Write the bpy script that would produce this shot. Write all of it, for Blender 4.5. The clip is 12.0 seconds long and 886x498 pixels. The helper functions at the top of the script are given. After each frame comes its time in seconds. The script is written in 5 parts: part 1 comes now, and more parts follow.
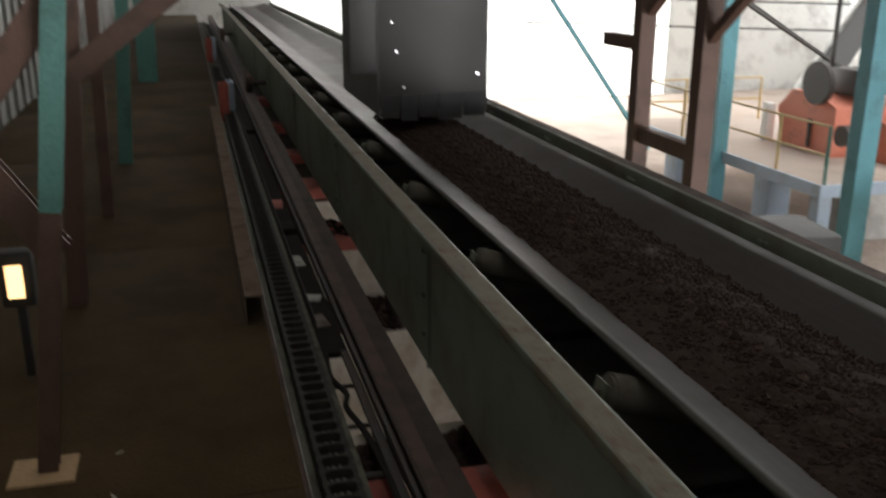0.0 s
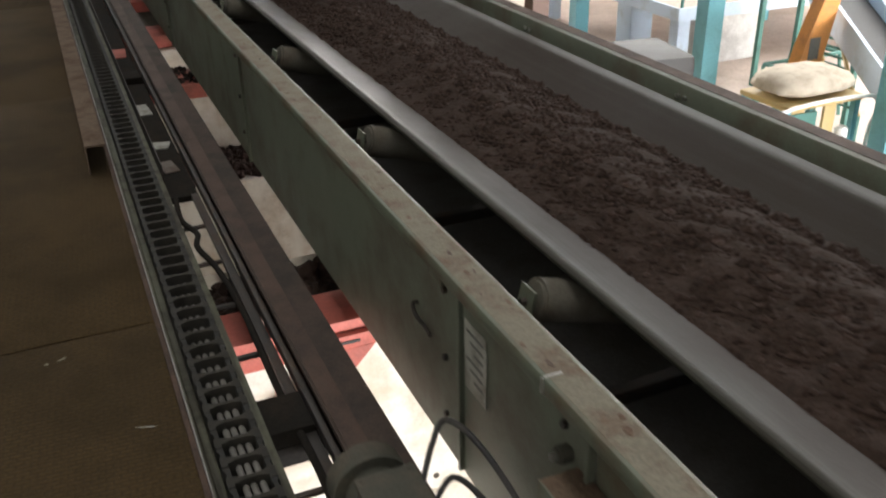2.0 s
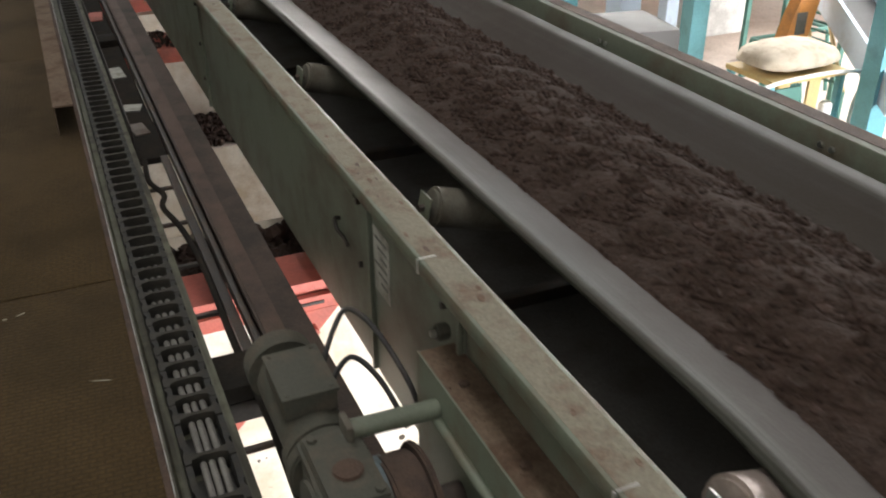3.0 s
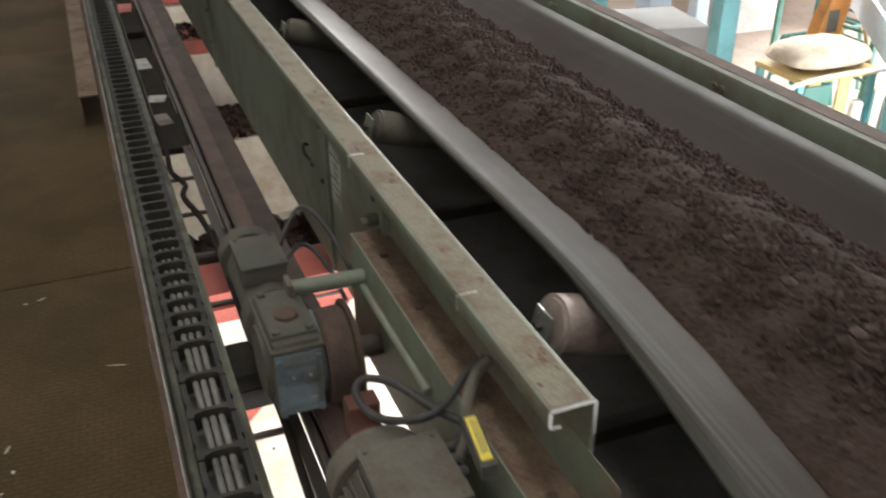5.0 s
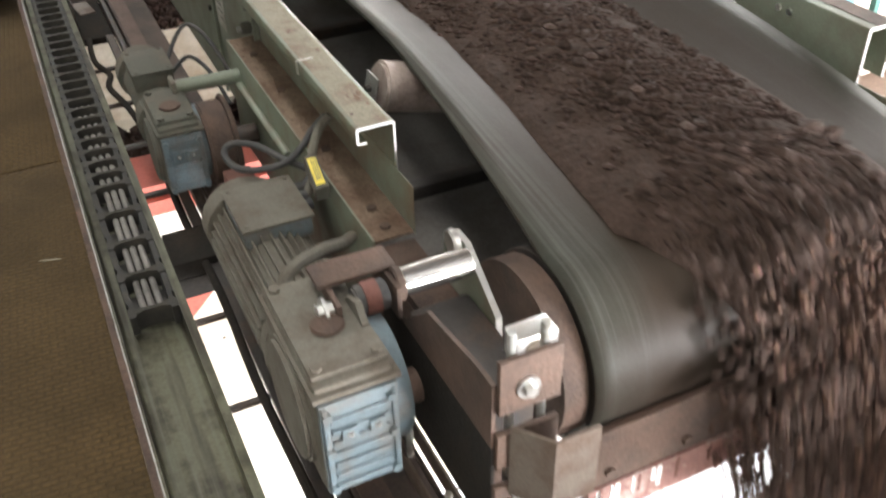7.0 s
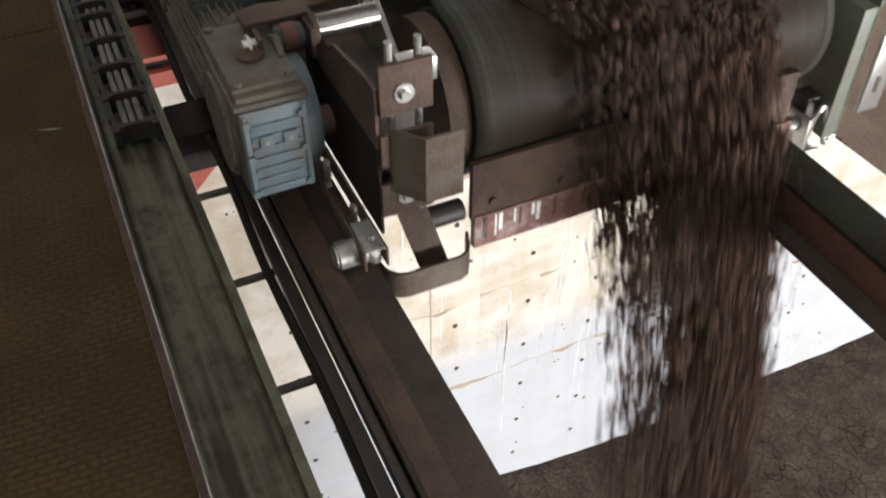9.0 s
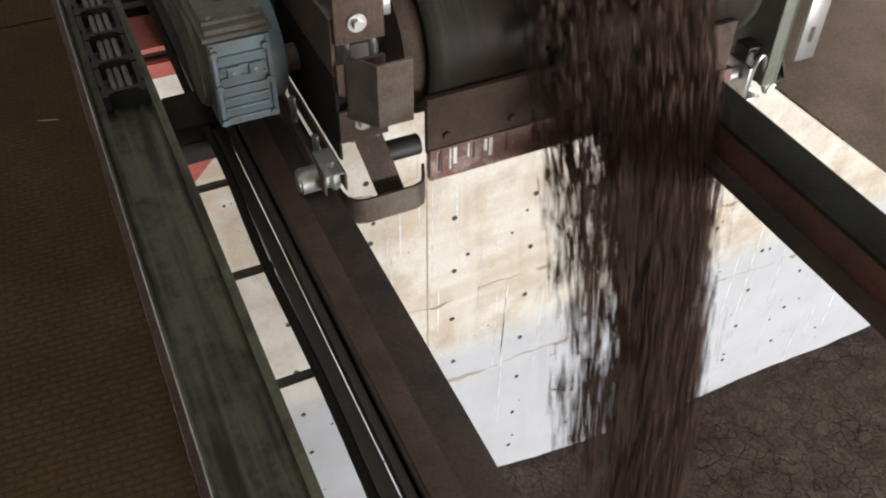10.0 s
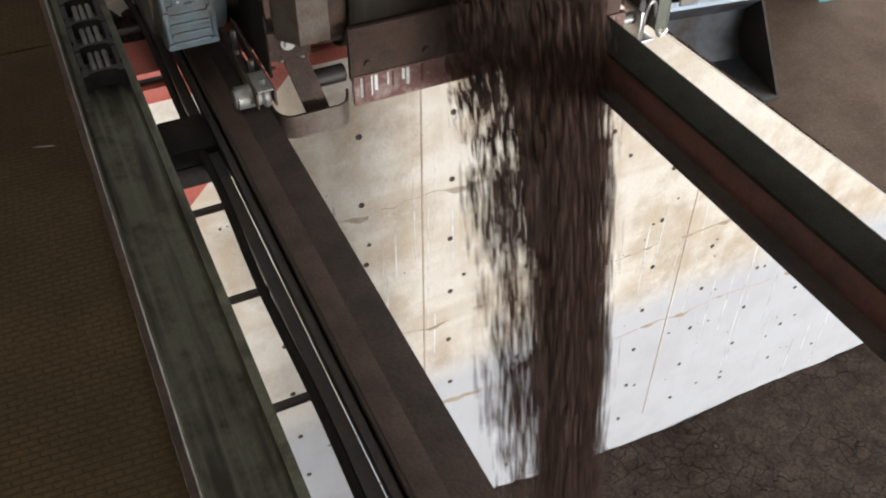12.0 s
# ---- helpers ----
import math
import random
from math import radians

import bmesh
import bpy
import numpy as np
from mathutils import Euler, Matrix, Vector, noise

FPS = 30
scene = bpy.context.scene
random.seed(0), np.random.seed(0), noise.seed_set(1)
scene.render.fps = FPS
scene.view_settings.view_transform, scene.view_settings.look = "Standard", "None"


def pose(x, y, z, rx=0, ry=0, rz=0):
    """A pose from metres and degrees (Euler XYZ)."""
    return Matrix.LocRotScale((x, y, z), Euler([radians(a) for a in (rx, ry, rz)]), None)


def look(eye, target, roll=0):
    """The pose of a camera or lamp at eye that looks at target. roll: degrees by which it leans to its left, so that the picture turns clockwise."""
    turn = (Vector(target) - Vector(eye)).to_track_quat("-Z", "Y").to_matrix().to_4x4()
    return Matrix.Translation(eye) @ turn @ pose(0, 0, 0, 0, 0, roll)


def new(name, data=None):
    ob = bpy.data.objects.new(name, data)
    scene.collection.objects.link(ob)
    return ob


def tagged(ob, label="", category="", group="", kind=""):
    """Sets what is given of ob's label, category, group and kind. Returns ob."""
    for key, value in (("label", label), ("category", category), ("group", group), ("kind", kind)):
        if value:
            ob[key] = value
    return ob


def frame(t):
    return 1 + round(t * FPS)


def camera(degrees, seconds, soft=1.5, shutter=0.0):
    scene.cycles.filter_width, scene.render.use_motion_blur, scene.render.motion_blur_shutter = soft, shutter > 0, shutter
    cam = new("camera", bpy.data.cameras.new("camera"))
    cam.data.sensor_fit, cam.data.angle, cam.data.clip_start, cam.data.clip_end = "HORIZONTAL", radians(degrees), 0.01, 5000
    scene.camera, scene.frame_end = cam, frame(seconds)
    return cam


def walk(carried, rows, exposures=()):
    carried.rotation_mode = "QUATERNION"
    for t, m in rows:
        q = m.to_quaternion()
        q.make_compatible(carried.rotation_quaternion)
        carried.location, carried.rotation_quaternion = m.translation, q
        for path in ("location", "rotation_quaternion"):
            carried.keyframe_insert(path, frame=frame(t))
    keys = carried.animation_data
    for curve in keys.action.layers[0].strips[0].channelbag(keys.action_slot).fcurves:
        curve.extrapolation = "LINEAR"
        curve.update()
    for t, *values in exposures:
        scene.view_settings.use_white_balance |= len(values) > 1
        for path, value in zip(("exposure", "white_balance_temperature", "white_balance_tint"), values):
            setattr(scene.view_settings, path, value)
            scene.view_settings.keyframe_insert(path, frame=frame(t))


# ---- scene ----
cam = camera(52.19, 12.0, soft=2.0, shutter=0.6)
PATH = [
    (0, pose(-0.206, 0.223, 1.558, 72.53, -0.18, -15.29)),
    (0.5, pose(-0.179, 0.198, 1.559, 68.81, -0.57, -18.34)),
    (1, pose(-0.149, 0.153, 1.540, 66.59, 0.54, -20.18)),
    (1.5, pose(-0.116, 0.101, 1.531, 64.89, 0.96, -23.34)),
    (2, pose(-0.086, 0.072, 1.516, 62.84, 1.04, -23.58)),
    (2.5, pose(-0.044, 0.026, 1.506, 61.84, 0.96, -23.54)),
    (3, pose(-0.006, -0.003, 1.486, 61.21, 0.25, -23.75)),
    (3.2, pose(0.006, 0.000, 1.474, 61.25, 1.18, -23.65)),
    (4.8, pose(0.023, -0.038, 1.495, 61.26, 0.55, -21.04)),
    (5, pose(0.027, -0.043, 1.495, 60.86, 0.24, -21.78)),
    (5.5, pose(0.041, -0.051, 1.485, 59.77, 0.15, -23.19)),
    (6, pose(0.043, -0.055, 1.472, 58.33, 0.37, -24.08)),
    (6.5, pose(0.049, -0.061, 1.455, 56.68, 0.17, -24.85)),
    (7, pose(0.066, -0.070, 1.459, 53.77, 1.04, -25.77)),
    (7.5, pose(0.077, -0.064, 1.455, 51.58, 1.42, -25.80)),
    (7.7, pose(0.077, -0.060, 1.453, 51.07, 1.37, -25.51)),
    (9.3, pose(0.056, -0.053, 1.430, 46.02, -0.26, -24.81)),
    (9.5, pose(0.056, -0.053, 1.432, 45.95, -0.31, -24.83)),
    (10, pose(0.052, -0.045, 1.431, 46.07, -0.50, -24.80)),
    (10.5, pose(0.051, -0.046, 1.436, 46.37, -0.61, -25.01)),
    (11, pose(0.054, -0.047, 1.440, 46.71, -0.51, -25.62)),
    (11.5, pose(0.053, -0.049, 1.443, 47.06, -0.16, -25.58)),
    (12, pose(0.054, -0.049, 1.446, 47.25, -0.27, -25.32)),
]
TRAVEL = [
    (0, 0.000),
    (0.5, 0.137),
    (1, 0.273),
    (1.5, 0.429),
    (2, 0.564),
    (2.5, 0.705),
    (3, 0.848),
    (5, 1.405),
    (5.5, 1.541),
    (6, 1.681),
    (6.5, 1.823),
    (7, 1.957),
    (7.5, 2.092),
    (9.5, 2.607),
    (10, 2.736),
    (10.5, 2.863),
    (11, 2.995),
    (11.5, 3.125),
    (12, 3.247),
]
EXPOSURE = [(0, -1.35), (0.5, -0.62), (0.9, -0.4), (1.5, -0.1), (2.5, 0.05), (3.0, 0.25), (5.5, 0.70), (7.0, 1.25), (7.7, 0.52), (8.6, -0.05), (9.5, -0.62), (12.0, -0.72)]
walk(cam, PATH, EXPOSURE)

# ---- world and light ----
world = bpy.data.worlds.new("sky")
scene.world = world
world.use_nodes = True
wn = world.node_tree.nodes
sky = wn.new("ShaderNodeTexSky")
sky.sky_type, sky.sun_disc = "NISHITA", False
sky.sun_elevation, sky.sun_rotation = radians(38), radians(60)
wn["Background"].inputs[1].default_value = 0.15
world.node_tree.links.new(sky.outputs[0], wn["Background"].inputs[0])


def area_lamp(name, eye, target, w, h, power, colour):
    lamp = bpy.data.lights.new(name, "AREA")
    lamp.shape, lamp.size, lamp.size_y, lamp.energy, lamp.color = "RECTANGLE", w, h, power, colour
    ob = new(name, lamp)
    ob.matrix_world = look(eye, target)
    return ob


# daylight through assumed, unseen roof lights over the open part of the hall, and the gable gate
area_lamp("roof_light_daylight", (18.0, 15.0, 6.7), (18.0, 15.0, 0), 12, 30, 8200, (1.0, 0.97, 0.92))
# added fill with no seen source, brightening walkway and conveyor from above
area_lamp("walkway_fill_light", (-0.15, 4.0, 6.95), (-0.15, 4.0, 0), 1.3, 26, 430, (1.0, 0.96, 0.88))
area_lamp("gable_daylight", (10.0, 32.7, 0.5), (9.0, 0, -1.0), 14, 6, 4300, (1.0, 0.97, 0.92))
# added lamp behind the camera, no gate seen; low, to brighten the bay wall
area_lamp("bay_fill_light", (10.0, -15.7, -2.3), (3.0, 2.8, -2.2), 9, 3.2, 8500, (0.98, 0.98, 1.0))


# ---- materials ----
def material(name, colour, rough=0.7, metal=0.0, dirt=None, dirt_amount=0.5, scale=6.0, grain=120.0, bump=0.15, vary=0.15, spec=0.5):
    """Base colour with grain, blotches of dirt and fine relief, in object metres."""
    m = bpy.data.materials.new(name)
    m.use_nodes = True
    n, l = m.node_tree.nodes, m.node_tree.links
    b = n["Principled BSDF"]
    b.inputs["Metallic"].default_value = metal
    b.inputs["Specular IOR Level"].default_value = spec
    tc = n.new("ShaderNodeTexCoord")
    big = n.new("ShaderNodeTexNoise")
    big.inputs["Scale"].default_value, big.inputs["Detail"].default_value, big.inputs["Roughness"].default_value = scale, 8, 0.65
    fine = n.new("ShaderNodeTexNoise")
    fine.inputs["Scale"].default_value, fine.inputs["Detail"].default_value = grain, 4
    l.new(tc.outputs["Object"], big.inputs["Vector"])
    l.new(tc.outputs["Object"], fine.inputs["Vector"])
    ramp = n.new("ShaderNodeValToRGB")
    ramp.color_ramp.elements[0].position, ramp.color_ramp.elements[1].position = 0.62 - 0.35 * dirt_amount, 0.74 - 0.2 * dirt_amount
    l.new(big.outputs["Fac"], ramp.inputs["Fac"])
    mix = n.new("ShaderNodeMix")
    mix.data_type = "RGBA"
    mix.inputs["A"].default_value = (*colour, 1)
    mix.inputs["B"].default_value = (*(dirt or tuple(c * 0.55 for c in colour)), 1)
    l.new(ramp.outputs["Color"], mix.inputs["Factor"])
    hsv = n.new("ShaderNodeHueSaturation")
    rng = n.new("ShaderNodeMapRange")
    rng.inputs["To Min"].default_value, rng.inputs["To Max"].default_value = 1 - vary * 2, 1 + vary * 2
    l.new(fine.outputs["Fac"], rng.inputs["Value"])
    l.new(rng.outputs["Result"], hsv.inputs["Value"])
    l.new(mix.outputs["Result"], hsv.inputs["Color"])
    l.new(hsv.outputs["Color"], b.inputs["Base Color"])
    rr = n.new("ShaderNodeMapRange")
    rr.inputs["To Min"].default_value, rr.inputs["To Max"].default_value = max(0.05, rough - 0.12), min(1, rough + 0.15)
    l.new(big.outputs["Fac"], rr.inputs["Value"])
    l.new(rr.outputs["Result"], b.inputs["Roughness"])
    bp = n.new("ShaderNodeBump")
    bp.inputs["Strength"].default_value, bp.inputs["Distance"].default_value = bump, 0.01
    l.new(fine.outputs["Fac"], bp.inputs["Height"])
    l.new(bp.outputs["Normal"], b.inputs["Normal"])
    return m


M = {
    "plate": material("walkway_plate", (0.078, 0.050, 0.020), 0.8, 0.0, (0.050, 0.033, 0.014), 0.6, 1.5, 90, 0.3, 0.25, 0.2),
    "greenframe": material("grey_green_paint", (0.135, 0.155, 0.115), 0.5, 0.1, (0.125, 0.092, 0.06), 0.45, 5, 140, 0.08, 0.1),
    "rust": material("rusty_steel", (0.10, 0.062, 0.045), 0.75, 0.3, (0.06, 0.042, 0.034), 0.6, 7, 160, 0.3, 0.2),
    "darksteel": material("dark_steel", (0.05, 0.045, 0.042), 0.55, 0.5, (0.08, 0.055, 0.04), 0.4, 6, 150),
    "belt": material("belt_rubber", (0.038, 0.040, 0.032), 0.48, 0.0, (0.034, 0.028, 0.022), 0.55, 3, 120, 0.06, 0.1, 0.10),
    "rubber": material("black_rubber", (0.025, 0.025, 0.025), 0.6, 0.0, (0.05, 0.045, 0.04), 0.3, 8, 100),
    "clay": material("red_brown_clay", (0.088, 0.065, 0.050), 0.95, 0.0, (0.055, 0.038, 0.030), 0.6, 5, 45, 0.9, 0.4, 0.2),
    "ground": material("clay_ground", (0.15, 0.105, 0.08), 0.95, 0.0, (0.10, 0.07, 0.052), 0.6, 0.8, 30, 0.5, 0.2, 0.2),
    "concrete": material("cast_concrete", (0.68, 0.63, 0.545), 0.85, 0.0, (0.47, 0.385, 0.29), 0.42, 2.6, 60, 0.2, 0.08, 0.3),
    "redpaint": material("red_oxide_paint", (0.42, 0.10, 0.07), 0.6, 0.0, (0.25, 0.08, 0.06), 0.35, 5, 90),
    # teal paled, the hall's haze put into the colour
    "teal": material("teal_paint", (0.15, 0.40, 0.46), 0.5, 0.0, (0.12, 0.30, 0.34), 0.3, 3, 80),
    "greenpost": material("green_paint", (0.085, 0.215, 0.18), 0.6, 0.0, (0.06, 0.13, 0.11), 0.3, 3, 80),
    "motorblue": material("blue_grey_enamel", (0.105, 0.142, 0.160), 0.5, 0.05, (0.115, 0.105, 0.09), 0.5, 9, 130),
    "dust": material("dusty_enamel", (0.112, 0.103, 0.083), 0.8, 0.0, (0.085, 0.070, 0.053), 0.5, 10, 130),
    "zinc": material("bright_zinc", (0.62, 0.62, 0.60), 0.3, 0.9, (0.45, 0.43, 0.4), 0.3, 12, 200, 0.05, 0.05),
    "wall": material("pale_sheet_wall", (0.66, 0.66, 0.63), 0.6, 0.0, (0.42, 0.41, 0.39), 0.4, 1.0, 30),
    # floor colour lightened towards the same haze
    "hallfloor": material("hall_floor", (0.52, 0.43, 0.37), 0.85, 0.0, (0.42, 0.34, 0.28), 0.5, 0.7, 25),
}

M["chrome"] = material("turned_steel", (0.75, 0.74, 0.72), 0.18, 1.0, (0.5, 0.45, 0.4), 0.25, 10, 200, 0.03, 0.05)
M["yellow"] = material("yellow_sticker", (0.75, 0.60, 0.08), 0.5, 0.0, (0.45, 0.36, 0.1), 0.3, 20, 200)
M["yellowpaint"] = material("yellow_paint", (0.58, 0.43, 0.19), 0.5, 0.0, (0.5, 0.4, 0.2), 0.3, 5, 90)
# orange-red paled in its colour for the hazy distance
M["orange"] = material("orange_red_paint", (0.70, 0.24, 0.16), 0.6, 0.0, (0.52, 0.20, 0.14), 0.3, 3, 80)
M["white"] = material("white_paint", (0.78, 0.78, 0.76), 0.5, 0.0, (0.6, 0.58, 0.54), 0.3, 4, 90)
M["bluegrey"] = material("pale_blue_paint", (0.50, 0.60, 0.72), 0.5, 0.0, (0.4, 0.46, 0.52), 0.3, 3, 80)
M["bag"] = material("woven_bag", (0.55, 0.48, 0.38), 0.9, 0.0, (0.4, 0.33, 0.25), 0.5, 5, 220)
M["label"] = material("dusty_label", (0.42, 0.42, 0.38), 0.6, 0.0, (0.25, 0.24, 0.2), 0.5, 15, 200)
M["ink"] = material("grey_ink", (0.16, 0.16, 0.15), 0.7)
M["wood"] = material("raw_wood", (0.45, 0.30, 0.16), 0.8, 0.0, (0.3, 0.2, 0.11), 0.4, 8, 120)
M["brownsteel"] = material("brown_primer", (0.12, 0.065, 0.045), 0.6, 0.1, (0.07, 0.04, 0.03), 0.4, 4, 100)
M["greydark"] = material("dark_grey_paint", (0.044, 0.040, 0.036), 0.5, 0.1, (0.05, 0.045, 0.04), 0.4, 3, 100)

M["trough"] = material("stained_trough", (0.105, 0.104, 0.068), 0.6, 0.0, (0.038, 0.032, 0.022), 0.48, 9, 110, 0.1, 0.15, 0.3)
M["darkrail"] = material("greasy_rail", (0.058, 0.038, 0.029), 0.7, 0.2, (0.034, 0.026, 0.021), 0.5, 5, 120, 0.2, 0.2)
M["deckdark"] = material("dark_deck_paint", (0.088, 0.082, 0.060), 0.75, 0.0, (0.062, 0.046, 0.032), 0.55, 5, 130, 0.2, 0.15, 0.3)
M["tandirt"] = material("tan_dirt", (0.165, 0.148, 0.108), 0.85, 0.0, (0.120, 0.080, 0.052), 0.42, 9, 150, 0.2, 0.2)
M["darkdust"] = material("dusty_dark_enamel", (0.062, 0.062, 0.048), 0.75, 0.0, (0.095, 0.08, 0.06), 0.4, 10, 130)
M["rollerpink"] = material("polished_roller", (0.36, 0.30, 0.27), 0.45, 0.4, (0.2, 0.15, 0.13), 0.4, 8, 120)
M["bentsteel"] = material("worn_steel", (0.13, 0.105, 0.085), 0.5, 0.4, (0.085, 0.055, 0.038), 0.55, 9, 150)
M["smeared"] = material("smeared_blade", (0.16, 0.075, 0.06), 0.6, 0.0, (0.34, 0.27, 0.24), 0.35, 16, 90)
M["chainblack"] = material("black_plastic", (0.022, 0.022, 0.021), 0.6, 0.0, (0.042, 0.037, 0.029), 0.45, 10, 120, 0.15, 0.15, 0.25)
M["cablegrey"] = material("grey_cable", (0.20, 0.19, 0.175), 0.6)
M["bucket"] = material("scraped_bucket", (0.10, 0.11, 0.12), 0.45, 0.6, (0.07, 0.055, 0.045), 0.5, 3, 60)
M["orangearm"] = material("orange_paint", (0.70, 0.30, 0.08), 0.5, 0.0, (0.5, 0.22, 0.08), 0.3, 5, 80)
M["greasy"] = material("greasy_black", (0.018, 0.016, 0.014), 0.8, 0.0, (0.028, 0.022, 0.017), 0.5, 6, 110, 0.2, 0.2, 0.12)
M["shelfdirt"] = material("caked_brown_dirt", (0.155, 0.112, 0.080), 0.9, 0.0, (0.095, 0.060, 0.042), 0.5, 9, 120, 0.4, 0.25, 0.2)
# pale tone puts the haze over the gap beside the belt into colour
M["panhaze"] = material("haze_pale_plate", (0.115, 0.108, 0.100), 0.9, 0.0, (0.085, 0.075, 0.066), 0.5, 4, 90, 0.2, 0.15, 0.2)
M["fargreen"] = material("dusty_green_paint", (0.12, 0.135, 0.10), 0.6, 0.05, (0.10, 0.085, 0.06), 0.5, 4, 130, 0.1, 0.12)
M["sheetgreen"] = material("dull_green_paint", (0.150, 0.172, 0.132), 0.5, 0.05, (0.115, 0.105, 0.08), 0.42, 3.5, 120, 0.06, 0.1)
M["dullzinc"] = material("dull_zinc", (0.36, 0.36, 0.34), 0.45, 0.6, (0.16, 0.13, 0.10), 0.4, 14, 160, 0.08, 0.1)
# pale sheet wall darkened: dim light put into the colour, less bounce
M["dimwall"] = material("shade_dark_wall", (0.24, 0.24, 0.22), 0.7, 0.0, (0.12, 0.11, 0.095), 0.5, 1.2, 40)
M["bedclay"] = material("crushed_clay", (0.040, 0.025, 0.019), 0.95, 0.0, (0.030, 0.019, 0.014), 0.6, 14, 60, 0.6, 0.25, 0.2)


def glow(name, colour, strength):
    m = bpy.data.materials.new(name)
    m.use_nodes = True
    b = m.node_tree.nodes["Principled BSDF"]
    b.inputs["Base Color"].default_value = (*colour, 1)
    b.inputs["Emission Color"].default_value, b.inputs["Emission Strength"].default_value = (*colour, 1), strength
    return m


def lump_material(name, dark, light):
    """Crumbs of clay, each with its own tone."""
    m = bpy.data.materials.new(name)
    m.use_nodes = True
    n, l = m.node_tree.nodes, m.node_tree.links
    b = n["Principled BSDF"]
    b.inputs["Roughness"].default_value, b.inputs["Specular IOR Level"].default_value = 0.9, 0.25
    g, r, tex, mul = n.new("ShaderNodeNewGeometry"), n.new("ShaderNodeValToRGB"), n.new("ShaderNodeTexNoise"), n.new("ShaderNodeMix")
    r.color_ramp.elements[0].color, r.color_ramp.elements[1].color = (*dark, 1), (*light, 1)
    tex.inputs["Scale"].default_value, tex.inputs["Detail"].default_value = 70, 5
    mul.data_type, mul.blend_type = "RGBA", "MULTIPLY"
    mul.inputs["Factor"].default_value = 0.6
    l.new(g.outputs["Random Per Island"], r.inputs["Fac"])
    l.new(r.outputs["Color"], mul.inputs["A"])
    l.new(tex.outputs["Color"], mul.inputs["B"])
    l.new(mul.outputs["Result"], b.inputs["Base Color"])
    bp = n.new("ShaderNodeBump")
    bp.inputs["Strength"].default_value, bp.inputs["Distance"].default_value = 0.5, 0.01
    l.new(tex.outputs["Fac"], bp.inputs["Height"])
    l.new(bp.outputs["Normal"], b.inputs["Normal"])
    return m


M["lumps"] = lump_material("clay_crumbs", (0.040, 0.025, 0.019), (0.078, 0.047, 0.036))
M["streamlumps"] = lump_material("falling_crumbs", (0.044, 0.025, 0.019), (0.155, 0.090, 0.066))


def tread_plate():
    """Brown floor plate with rows of raised bars, darker between them."""
    m = M["plate"]
    n, l = m.node_tree.nodes, m.node_tree.links
    tc, mp, w, bp = n["Texture Coordinate"], n.new("ShaderNodeMapping"), n.new("ShaderNodeTexBrick"), n["Bump"]
    mp.inputs["Rotation"].default_value = (0, 0, radians(4))
    w.inputs["Scale"].default_value = 28
    w.inputs["Mortar Size"].default_value, w.inputs["Mortar Smooth"].default_value = 0.09, 0.5
    w.inputs["Brick Width"].default_value, w.inputs["Row Height"].default_value = 1.0, 0.45
    w.inputs["Color1"].default_value = w.inputs["Color2"].default_value = (1, 1, 1, 1)
    w.inputs["Mortar"].default_value = (0, 0, 0, 1)
    l.new(tc.outputs["Object"], mp.inputs["Vector"])
    l.new(mp.outputs["Vector"], w.inputs["Vector"])
    b2 = n.new("ShaderNodeBump")
    b2.inputs["Strength"].default_value, b2.inputs["Distance"].default_value = 0.8, 0.006
    l.new(w.outputs["Color"], b2.inputs["Height"])
    l.new(bp.outputs["Normal"], b2.inputs["Normal"])
    l.new(b2.outputs["Normal"], n["Principled BSDF"].inputs["Normal"])
    # the gaps between the bars are mixed darker, in patches
    src = n["Principled BSDF"].inputs["Base Color"].links[0].from_socket
    mx, patch, rp = n.new("ShaderNodeMix"), n.new("ShaderNodeTexNoise"), n.new("ShaderNodeMath")
    patch.inputs["Scale"].default_value = 2.2
    rp.operation = "MULTIPLY"
    mx.data_type = "RGBA"
    mx.inputs["B"].default_value = (0.036, 0.024, 0.011, 1)
    inv = n.new("ShaderNodeMath")
    inv.operation = "SUBTRACT"
    inv.inputs[0].default_value = 1.0
    l.new(w.outputs["Color"], inv.inputs[1])
    l.new(inv.outputs[0], rp.inputs[0])
    l.new(patch.outputs["Fac"], rp.inputs[1])
    l.new(tc.outputs["Object"], patch.inputs["Vector"])
    l.new(rp.outputs[0], mx.inputs["Factor"])
    l.new(src, mx.inputs["A"])
    l.new(mx.outputs["Result"], n["Principled BSDF"].inputs["Base Color"])


tread_plate()


def streaks(m, scale, amount, colour):
    """Long marks down the run of a belt or a wall, mixed over the colour."""
    n, l = m.node_tree.nodes, m.node_tree.links
    b = n["Principled BSDF"]
    src = b.inputs["Base Color"].links[0].from_socket
    tc, mp, t, r, mx = n["Texture Coordinate"], n.new("ShaderNodeMapping"), n.new("ShaderNodeTexNoise"), n.new("ShaderNodeValToRGB"), n.new("ShaderNodeMix")
    mp.inputs["Scale"].default_value = scale
    t.inputs["Scale"].default_value, t.inputs["Detail"].default_value = 1.0, 6
    r.color_ramp.elements[0].position, r.color_ramp.elements[1].position = 0.5, 0.5 + amount
    mx.data_type = "RGBA"
    mx.inputs["B"].default_value = (*colour, 1)
    l.new(tc.outputs["Object"], mp.inputs["Vector"])
    l.new(mp.outputs["Vector"], t.inputs["Vector"])
    l.new(t.outputs["Fac"], r.inputs["Fac"])
    l.new(r.outputs["Color"], mx.inputs["Factor"])
    l.new(src, mx.inputs["A"])
    l.new(mx.outputs["Result"], b.inputs["Base Color"])


